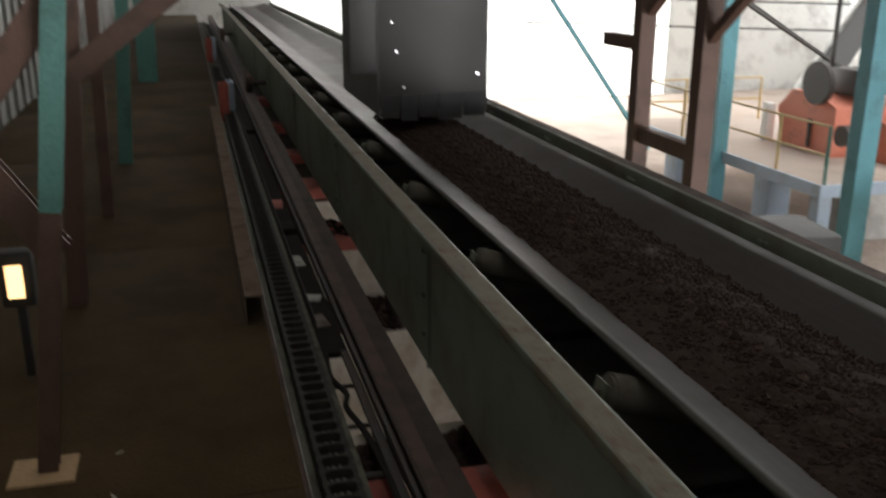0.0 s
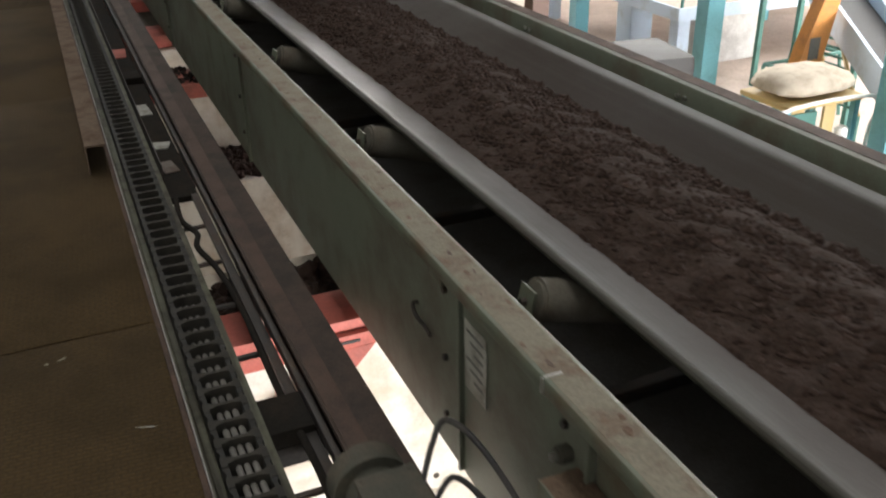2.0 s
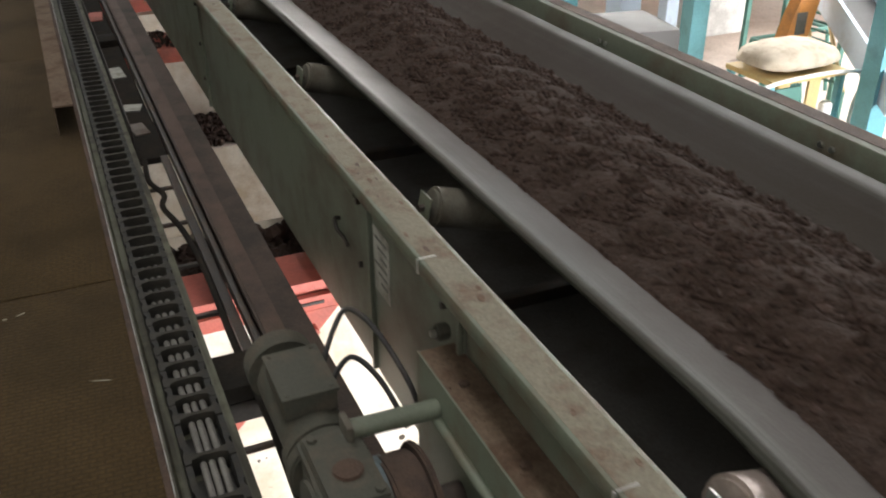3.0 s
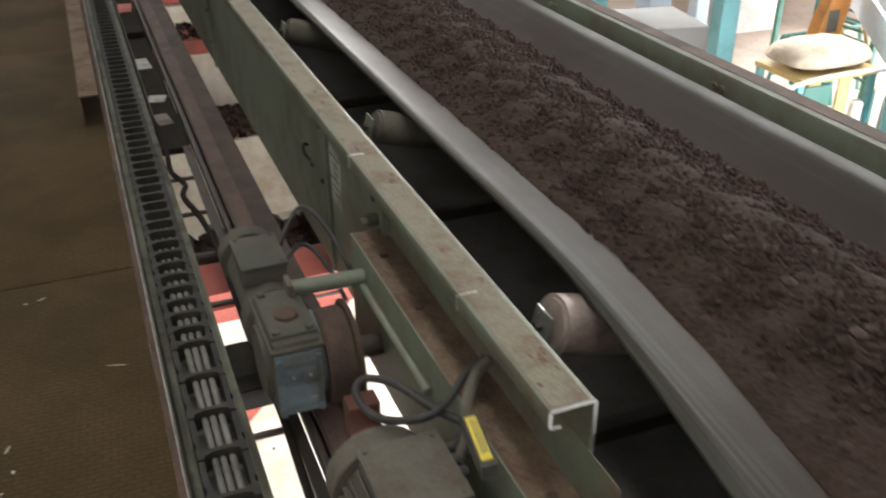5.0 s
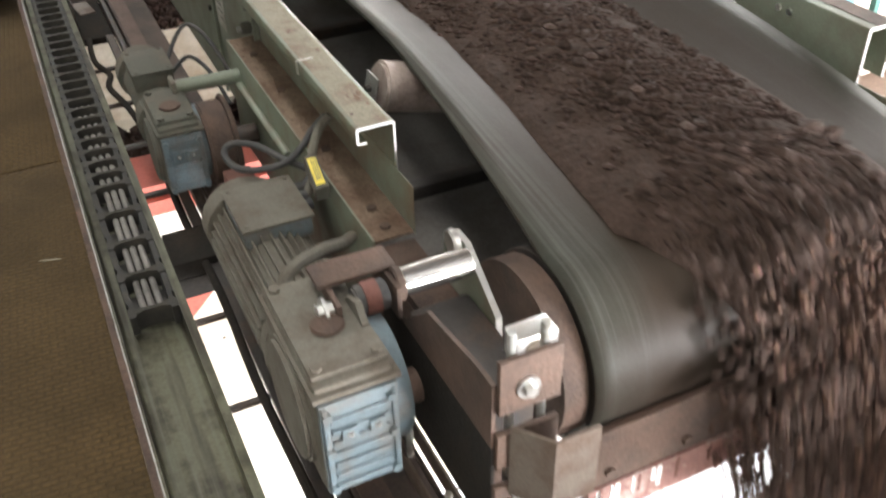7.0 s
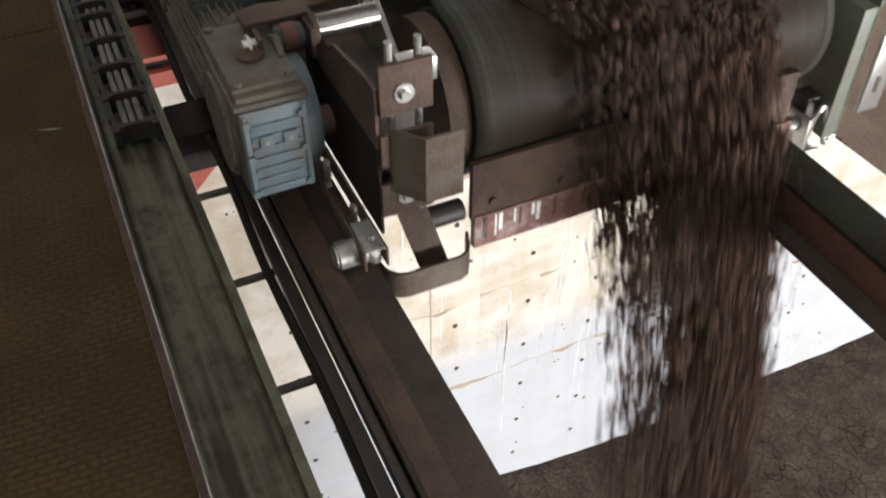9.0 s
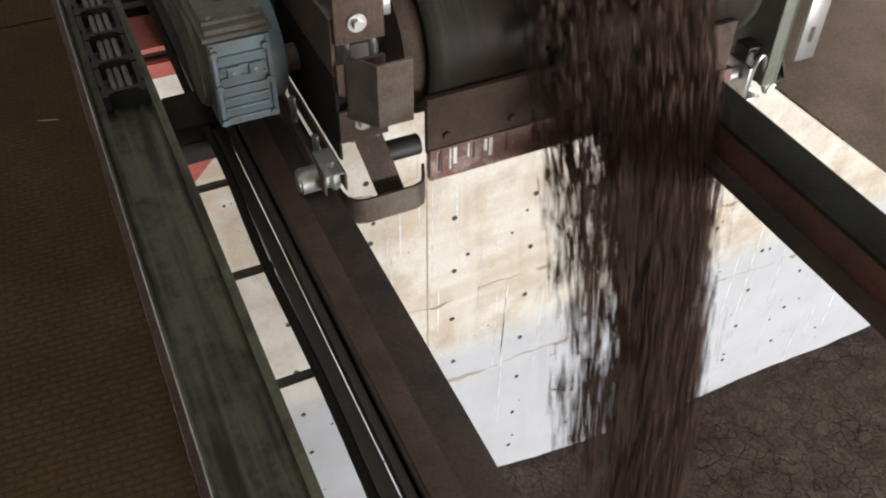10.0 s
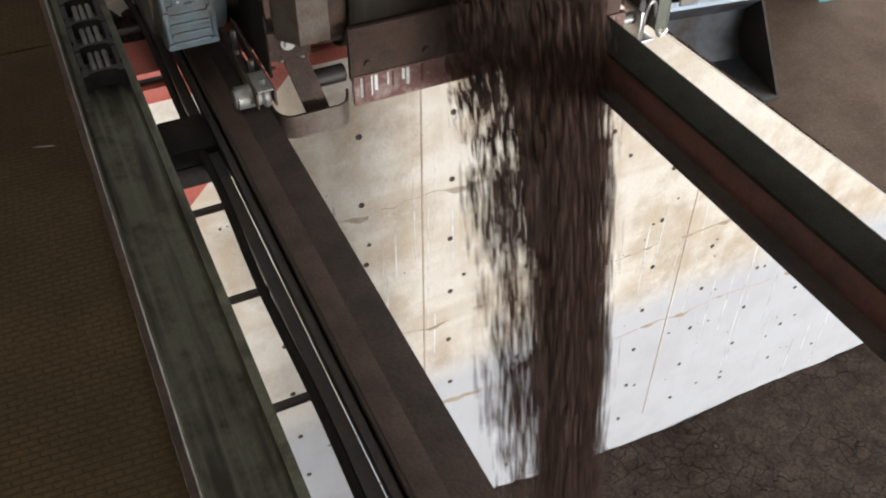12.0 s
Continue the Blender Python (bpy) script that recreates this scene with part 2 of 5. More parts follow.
# pale streaks put the belt's shine along its run into the colour
streaks(M["belt"], (40, 0.3, 1.0), 0.18, (0.080, 0.080, 0.070))


def clay_film(m):
    """Clay smeared over the carrying middle of the belt, fading out unevenly towards the edges."""
    n, l = m.node_tree.nodes, m.node_tree.links
    b = n["Principled BSDF"]
    src = b.inputs["Base Color"].links[0].from_socket
    tc, sep, sub, ab, nz, add, rng, mx = (n["Texture Coordinate"], n.new("ShaderNodeSeparateXYZ"), n.new("ShaderNodeMath"), n.new("ShaderNodeMath"),
                                          n.new("ShaderNodeTexNoise"), n.new("ShaderNodeMath"), n.new("ShaderNodeMapRange"), n.new("ShaderNodeMix"))
    sub.operation, ab.operation, add.operation = "SUBTRACT", "ABSOLUTE", "MULTIPLY_ADD"
    sub.inputs[1].default_value, add.inputs[1].default_value = 1.355, 0.10
    nz.inputs["Scale"].default_value, nz.inputs["Detail"].default_value = 5.0, 5
    rng.inputs["From Min"].default_value, rng.inputs["From Max"].default_value = 0.42, 0.56
    rng.inputs["To Min"].default_value, rng.inputs["To Max"].default_value = 0.9, 0.0
    mx.data_type = "RGBA"
    mx.inputs["B"].default_value = (0.026, 0.018, 0.013, 1)
    l.new(tc.outputs["Object"], sep.inputs[0])
    l.new(tc.outputs["Object"], nz.inputs["Vector"])
    l.new(sep.outputs["X"], sub.inputs[0])
    l.new(sub.outputs[0], ab.inputs[0])
    l.new(nz.outputs["Fac"], add.inputs[0])
    l.new(ab.outputs[0], add.inputs[2])
    l.new(add.outputs[0], rng.inputs["Value"])
    l.new(rng.outputs["Result"], mx.inputs["Factor"])
    l.new(src, mx.inputs["A"])
    l.new(mx.outputs["Result"], b.inputs["Base Color"])


clay_film(M["belt"])
streaks(M["trough"], (45, 0.7, 1.0), 0.22, (0.135, 0.138, 0.105))
streaks(M["trough"], (22, 1.6, 1.0), 0.16, (0.034, 0.029, 0.02))
streaks(M["concrete"], (0.9, 0.9, 8.0), 0.34, (0.53, 0.44, 0.32))
streaks(M["concrete"], (5.0, 5.0, 4.0), 0.26, (0.50, 0.40, 0.28))
streaks(M["concrete"], (7, 3, 0.5), 0.35, (0.72, 0.68, 0.60))


def pour_sky_tint(m):
    """The lower lift is tinted cooler and greyer, bluish skylight put into the colour; rusty runs and the wavy pour
    line stay.
    """
    n, l = m.node_tree.nodes, m.node_tree.links
    b = n["Principled BSDF"]
    src = b.inputs["Base Color"].links[0].from_socket
    tc, sep, nz, add, rng, mx = (n["Texture Coordinate"], n.new("ShaderNodeSeparateXYZ"), n.new("ShaderNodeTexNoise"), n.new("ShaderNodeMath"),
                                 n.new("ShaderNodeMapRange"), n.new("ShaderNodeMix"))
    nz.inputs["Scale"].default_value = 1.3
    add.operation = "MULTIPLY_ADD"
    add.inputs[1].default_value = 0.14
    l.new(tc.outputs["Object"], sep.inputs[0])
    l.new(tc.outputs["Object"], nz.inputs["Vector"])
    l.new(nz.outputs["Fac"], add.inputs[0])
    l.new(sep.outputs["Z"], add.inputs[2])
    rng.inputs["From Min"].default_value, rng.inputs["From Max"].default_value = -2.52, -2.26
    rng.inputs["To Min"].default_value, rng.inputs["To Max"].default_value = 1, 0
    l.new(add.outputs[0], rng.inputs["Value"])
    mx.data_type = "RGBA"
    mx.inputs["B"].default_value = (0.48, 0.50, 0.535, 1)
    rng.inputs["To Min"].default_value = 0.8
    l.new(rng.outputs["Result"], mx.inputs["Factor"])
    l.new(src, mx.inputs["A"])
    l.new(mx.outputs["Result"], b.inputs["Base Color"])


pour_sky_tint(M["concrete"])


def cracked(m):
    """Dried mud: a net of cracks over the clay."""
    n, l = m.node_tree.nodes, m.node_tree.links
    b, bp = n["Principled BSDF"], n["Bump"]
    tc, v, r, mx = n["Texture Coordinate"], n.new("ShaderNodeTexVoronoi"), n.new("ShaderNodeValToRGB"), n.new("ShaderNodeMix")
    v.feature = "DISTANCE_TO_EDGE"
    v.inputs["Scale"].default_value, v.inputs["Detail"].default_value = 9.0, 1.0
    r.color_ramp.elements[0].position, r.color_ramp.elements[1].position = 0.0, 0.035
    dn, da, big2, br = n.new("ShaderNodeTexNoise"), n.new("ShaderNodeMix"), n.new("ShaderNodeTexNoise"), n.new("ShaderNodeMapRange")
    dn.inputs["Scale"].default_value, big2.inputs["Scale"].default_value = 5.0, 1.1
    da.data_type, da.blend_type = "RGBA", "ADD"
    da.inputs["Factor"].default_value = 0.22
    br.inputs["From Min"].default_value, br.inputs["From Max"].default_value = 0.50, 0.68
    l.new(tc.outputs["Object"], dn.inputs["Vector"])
    l.new(tc.outputs["Object"], big2.inputs["Vector"])
    l.new(tc.outputs["Object"], da.inputs["A"])
    l.new(dn.outputs["Color"], da.inputs["B"])
    l.new(big2.outputs["Fac"], br.inputs["Value"])
    keep = n.new("ShaderNodeMath")
    keep.operation = "MAXIMUM"
    src = b.inputs["Base Color"].links[0].from_socket
    mx.data_type = "RGBA"
    mx.inputs["A"].default_value = (0.03, 0.02, 0.016, 1)
    l.new(da.outputs["Result"], v.inputs["Vector"])
    l.new(v.outputs["Distance"], r.inputs["Fac"])
    l.new(r.outputs["Color"], keep.inputs[0])
    l.new(br.outputs["Result"], keep.inputs[1])
    l.new(keep.outputs[0], mx.inputs["Factor"])
    l.new(src, mx.inputs["B"])
    l.new(mx.outputs["Result"], b.inputs["Base Color"])
    b2 = n.new("ShaderNodeBump")
    b2.inputs["Strength"].default_value, b2.inputs["Distance"].default_value = 0.8, 0.03
    l.new(keep.outputs[0], b2.inputs["Height"])
    l.new(bp.outputs["Normal"], b2.inputs["Normal"])
    l.new(b2.outputs["Normal"], b.inputs["Normal"])


cracked(M["clay"])


# ---- mesh helpers ----
def add_box(bm, x0, x1, y0, y1, z0, z1, m=None, bevel=0.0):
    r = bmesh.ops.create_cube(bm, size=1.0)
    vs = r["verts"]
    for v in vs:
        v.co = Vector(((x0 + x1) / 2 + v.co.x * (x1 - x0), (y0 + y1) / 2 + v.co.y * (y1 - y0), (z0 + z1) / 2 + v.co.z * (z1 - z0)))
    if bevel:
        es = list({e for v in vs for e in v.link_edges})
        r = bmesh.ops.bevel(bm, geom=es, offset=bevel, segments=2, affect="EDGES", profile=0.6)
        vs = list({v for f in r["faces"] for v in f.verts} | {v for v in vs if v.is_valid})
    if m is not None:
        bmesh.ops.transform(bm, matrix=m, verts=vs)
    return vs


def add_cyl(bm, p0, p1, r, seg=20, r2=None, bevel=0.0):
    p0, p1 = Vector(p0), Vector(p1)
    d = p1 - p0
    res = bmesh.ops.create_cone(bm, cap_ends=True, segments=seg, radius1=r, radius2=r if r2 is None else r2, depth=d.length)
    vs = res["verts"]
    if bevel:
        es = [e for e in {e for v in vs for e in v.link_edges} if len(e.link_faces) == 2 and max(len(f.verts) for f in e.link_faces) > 4]
        rb = bmesh.ops.bevel(bm, geom=es, offset=bevel, segments=2, affect="EDGES")
        vs = list({v for f in rb["faces"] for v in f.verts} | {v for v in vs if v.is_valid})
    m = Matrix.Translation((p0 + p1) / 2) @ d.to_track_quat("Z", "Y").to_matrix().to_4x4()
    bmesh.ops.transform(bm, matrix=m, verts=vs)
    return vs


def add_prism(bm, outline, y0, y1, axis="y"):
    """An outline (two coordinates) pushed out along an axis."""
    def at(p, h):
        return {"y": (p[0], h, p[1]), "x": (h, p[0], p[1]), "z": (p[0], p[1], h)}[axis]
    a = [bm.verts.new(at(p, y0)) for p in outline]
    b = [bm.verts.new(at(p, y1)) for p in outline]
    k = len(outline)
    bm.faces.new(a)
    bm.faces.new(b[::-1])
    for i in range(k):
        bm.faces.new((a[i], b[i], b[(i + 1) % k], a[(i + 1) % k]))
    bmesh.ops.recalc_face_normals(bm, faces=bm.faces)


def add_tube(bm, pts, r, seg=8):
    """A round cable along points."""
    pts = [Vector(p) for p in pts]
    fine = []
    for i in range(len(pts) - 1):
        p0, p1, p2, p3 = pts[max(i - 1, 0)], pts[i], pts[i + 1], pts[min(i + 2, len(pts) - 1)]
        for k in range(6):
            t = k / 6
            fine.append(0.5 * ((2 * p1) + (p2 - p0) * t + (2 * p0 - 5 * p1 + 4 * p2 - p3) * t * t + (3 * p1 - p0 - 3 * p2 + p3) * t ** 3))
    fine.append(pts[-1])
    rings = []
    for i, p in enumerate(fine):
        d = (fine[min(i + 1, len(fine) - 1)] - fine[max(i - 1, 0)]).normalized()
        q = d.to_track_quat("Z", "Y")
        rings.append([bm.verts.new(p + q @ Vector((r * math.cos(2 * math.pi * k / seg), r * math.sin(2 * math.pi * k / seg), 0))) for k in range(seg)])
    for a, b in zip(rings, rings[1:]):
        for k in range(seg):
            bm.faces.new((a[k], a[(k + 1) % seg], b[(k + 1) % seg], b[k]))
    bm.faces.new(rings[0][::-1])
    bm.faces.new(rings[-1])


def smooth(me, angle=35):
    for p in me.polygons:
        p.use_smooth = True
    me.set_sharp_from_angle(angle=radians(angle))


def part(name, bm, mat, parent=None, label=""):
    me = bpy.data.meshes.new(name)
    bm.normal_update()
    bm.to_mesh(me)
    bm.free()
    smooth(me)
    me.materials.append(mat)
    ob = new(name, me)
    if parent is not None:
        ob.parent = parent
    return tagged(ob, label)


def boxpart(name, mat, parent, x0, x1, y0, y1, z0, z1, bevel=0.0, label=""):
    bm = bmesh.new()
    add_box(bm, x0, x1, y0, y1, z0, z1, None, bevel)
    return part(name, bm, mat, parent, label)


def cylpart(name, mat, parent, p0, p1, r, seg=20, bevel=0.0, label="", r2=None):
    bm = bmesh.new()
    add_cyl(bm, p0, p1, r, seg, r2, bevel)
    return part(name, bm, mat, parent, label)


def prismpart(name, mat, parent, outline, y0, y1, axis="y", label=""):
    bm = bmesh.new()
    add_prism(bm, outline, y0, y1, axis)
    return part(name, bm, mat, parent, label)


def tubepart(name, mat, parent, pts, r, seg=8, label=""):
    bm = bmesh.new()
    add_tube(bm, pts, r, seg)
    return part(name, bm, mat, parent, label)


# ---- the hall ----
GROUND = -4.15


def structure(ob, label=""):
    return tagged(ob, label, kind="structure")


structure(boxpart("ground", M["ground"], None, -60, 90, -60, 110, GROUND - 0.3, GROUND), "brown trodden clay ground")
# paved floor of the open part of the hall
structure(boxpart("floor_hall", M["hallfloor"], None, 7.6, 25.8, 7.9, 32.8, GROUND, -3.3), "pinkish dusty concrete hall floor")
structure(boxpart("wall_left", M["dimwall"], None, -2.3, -2.1, -16, 33, GROUND, 7.0), "sheet wall, darkened grey for dim light")
# back wall out of view, left open low down for the added bay lamp
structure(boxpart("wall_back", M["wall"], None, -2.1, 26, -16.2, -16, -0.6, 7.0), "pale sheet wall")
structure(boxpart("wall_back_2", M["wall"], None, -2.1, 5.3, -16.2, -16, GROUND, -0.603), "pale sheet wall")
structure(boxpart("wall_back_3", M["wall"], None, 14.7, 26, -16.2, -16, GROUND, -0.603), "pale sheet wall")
structure(boxpart("wall_right", M["wall"], None, 26, 26.2, -16, 33, GROUND, -1.2), "pale sheet wall")
structure(boxpart("wall_right_2", M["wall"], None, 26, 26.2, -16, 33, 2.4, 7.0), "pale sheet wall")
structure(boxpart("backdrop_2", glow("bright_sky_haze", (0.97, 0.98, 1.0), 5.0), None, 29, 29.1, -20, 40, -8, 9), "bright hazy daylight outside")
for k in range(12):
    structure(boxpart("window_post_%d" % (k + 1), M["wall"], None, 26.02, 26.18, -15 + 4 * k, -14.8 + 4 * k, -1.2, 2.4), "pale steel window post")
# gable with its gate
structure(boxpart("wall_gable", M["wall"], None, -2.3, 2.6, 33, 33.2, GROUND, 7.0), "pale sheet gable wall")
structure(boxpart("wall_gable_2", M["wall"], None, 18, 26.2, 33, 33.2, GROUND, 7.0), "pale sheet gable wall")
structure(boxpart("wall_gable_3", M["wall"], None, 2.6, 18, 33, 33.2, 4.0, 7.0), "pale sheet gable wall")
structure(boxpart("backdrop", glow("bright_haze", (1.0, 0.98, 0.94), 5.0), None, -4, 26, 37, 37.1, -8, 9), "bright hazy daylight outside")
# roof out of view, added to shut out sky and gapped for the lamps
structure(boxpart("ceiling", M["greydark"], None, -2.3, -0.8, -16, 33.2, 7.0, 7.15), "dark sheet roof")
structure(boxpart("ceiling_3", M["greydark"], None, 0.5, 11.8, -16, 33.2, 7.0, 7.15), "dark sheet roof")
structure(boxpart("ceiling_2", M["greydark"], None, 24.2, 26.2, -16, 33.2, 7.0, 7.15), "dark sheet roof")
# ribs of the sheet wall beside the walkway
bm = bmesh.new()
for k in range(60):
    add_box(bm, -2.1, -2.06, 2 + k * 0.5, 2.22 + k * 0.5, 0.0, 2.4)
structure(part("trim_wall_left", bm, M["dimwall"]), "ribs of the sheet wall, darkened for dim light")

# walkway: plates butted end to end
plates = new("floor")
structure(plates, "brown dusty steel tread-plate walkway")
for k, (y0, y1) in enumerate([(-4.0, -2.74), (-2.735, -0.02), (-0.015, 2.72), (2.725, 5.4), (5.405, 8.1), (8.105, 10.8), (10.805, 13.5), (13.505, 20), (20.005, 31)]):
    boxpart("floor_plate", M["plate"], plates, -2.06, 0.03, y0, y1, -0.014, 0.0 + 0.0015 * (k % 2), 0.002)
# drips of pale paint and trodden mortar on the plates
rnd = random.Random(12)
for k in range(14):
    x, y = rnd.uniform(-0.55, -0.02), rnd.uniform(0.7, 3.6)
    w, n, a0 = rnd.uniform(0.002, 0.006), rnd.uniform(0.004, 0.03), rnd.uniform(0, 3)
    ca, sa = math.cos(a0), math.sin(a0)
    ring = [(x + ca * q * n - sa * e * w, y + sa * q * n + ca * e * w) for q, e in ((-1, 0.2), (-0.4, -1), (0.5, -0.7), (1, 0.1), (0.3, 1), (-0.5, 0.8))]
    prismpart("paint_drip", M["label"], plates, ring, 0.0016, 0.0026, "z")
boxpart("edge_angle", M["rust"], plates, 0.0304, 0.0468, -4, 31, -0.10, 0.004, 0.002)

# cable trough beside the walkway: bottom, two sides, rolled lips
trough = new("trough")
structure(trough, "worn grey-green steel cable trough")
prismpart("channel", M["trough"], trough, [(0.05, 0.004), (0.056, 0.004), (0.060, -0.05), (0.066, -0.056), (0.200, -0.056), (0.205, -0.05), (0.207, 0.006), (0.228, 0.006), (0.228, 0.0), (0.212, 0.0), (0.211, -0.062), (0.05, -0.062)], -4, 28)
boxpart("edge_strip", M["dullzinc"], trough, 0.047, 0.0495, -4, 28, -0.03, 0.016)

# ladder-like cable tray between trough and runway
tray = new("cable_tray")
structure(tray, "dark rusty steel cable tray with rungs")
for x0, x1 in ((0.3350, 0.3676),):
    boxpart("side_bar", M["darksteel"], tray, x0, x1, -2, 3.9, -0.10, -0.075, 0.003)
for k in range(16):
    y = -1.26 + 0.3445 * k
    if y < 3.9:
        boxpart("rung", M["darksteel"], tray, 0.20, 0.3348, y - 0.009, y + 0.009, -0.094, -0.08, 0.003)
tubepart("lead", M["greasy"], tray, [(0.262, 3.85, -0.066), (0.25, 3.62, -0.068), (0.285, 3.45, -0.062), (0.262, 3.30, -0.048), (0.300, 3.12, -0.062), (0.322, 2.8, -0.068), (0.318, 2.3, -0.068), (0.326, 1.9, -0.068), (0.317, 1.5, -0.068), (0.324, 1.1, -0.069), (0.318, 0.6, -0.068), (0.326, 0.1, -0.068), (0.321, -0.8, -0.068), (0.323, -1.9, -0.068)], 0.0115, 10, "black loose cable along the tray")
# cross bearers carrying trough, tray and runway
for k, y in enumerate((-1.6, 2.15, 5.9, 9.6, 13.4)):
    bearer = structure(boxpart("bearer_%d" % (k + 1), M["greasy"], None, -2.0, 0.40, y - 0.09, y + 0.09, -0.17, -0.103, 0.004), "black dirty steel cross bearer")
    boxpart("packing", M["greasy"], bearer, 0.236, 0.366, y - 0.085, y + 0.085, -0.1028, -0.05, 0.004)
# black drip tray in the far half of the cable run
structure(boxpart("tray_cover", M["greasy"], None, 0.235, 0.37, 3.92, 28, -0.12, -0.09, 0.004), "dark dirty steel tray")


def offcut(x, y, w, n, a, mat, label):
    ob = boxpart("offcut", mat, None, -w / 2, w / 2, -n / 2, n / 2, 0.0, 0.006, 0.002)
    ob.matrix_world = pose(x, y, -0.0895, 0, 0, a)
    return tagged(ob, label, "scrap")


offcut(0.295, 4.30, 0.07, 0.16, 8, M["bentsteel"], "bare steel offcut lying in the dark tray")
offcut(0.300, 4.62, 0.09, 0.10, -14, M["label"], "pale sheet offcut lying in the dark tray")
offcut(0.290, 5.25, 0.08, 0.20, 4, M["label"], "pale sheet offcut lying in the dark tray")
offcut(0.302, 6.6, 0.09, 0.24, -5, M["redpaint"], "red-painted offcut lying in the dark tray")


# runway beams: flanged sections with a flat running bar
def runway(name, x0, x1, depth, bar, b0, b1):
    ob = new(name)
    structure(ob, "rusty brown steel runway beam with worn running bar")
    c = (x0 + x1) / 2
    boxpart("top_flange", M["darkrail"], ob, x0, x1, -4, 31, -0.022, -0.006, 0.003)
    boxpart("web", M["darksteel"], ob, c - 0.008, c + 0.008, -4, 31, -depth + 0.02, -0.022)
    boxpart("bottom_flange", M["darkrail"], ob, x0, x1, -4, 31, -depth, -depth + 0.02, 0.003)
    boxpart("running_bar", bar, ob, b0, b1, -4, 31, -0.006, 0.0, 0.002)
    return ob


M["railgreen"] = material("greasy_green_black", (0.026, 0.026, 0.019), 0.85, 0.0, (0.020, 0.017, 0.012), 0.5, 6, 130, 0.2, 0.2, 0.1)
M["railbrown"] = material("worn_brown_rail", (0.082, 0.049, 0.036), 0.65, 0.2, (0.052, 0.034, 0.027), 0.5, 6, 130, 0.2, 0.2)
M["redbrown"] = material("red_brown_primer", (0.115, 0.042, 0.030), 0.7, 0.1, (0.065, 0.032, 0.025), 0.4, 5, 110)
runway("rail_left", 0.392, 0.54, 0.14, M["railbrown"], 0.400, 0.458)
# the other runway is a channel: greasy top flange, red-primed back, lower flange standing out
rail = structure(new("rail_right"), "greasy black steel runway channel with red-primed back")
boxpart("top_flange", M["railgreen"], rail, 1.5745, 1.700, -4, 31, -0.014, 0.0, 0.003)
boxpart("web", M["redbrown"], rail, 1.578, 1.592, -4, 31, -0.108, -0.0142, 0.0, "dull red primer")
boxpart("bottom_flange", M["darkrail"], rail, 1.534, 1.700, -4, 31, -0.130, -0.1082, 0.003)
boxpart("edge_wear", M["bentsteel"], rail, 1.6975, 1.7008, -4, 31, -0.0015, 0.0006)
boxpart("cable_duct", M["darksteel"], bpy.data.objects["rail_left"], 0.368, 0.388, -4, 28, -0.07, -0.03, 0.004)


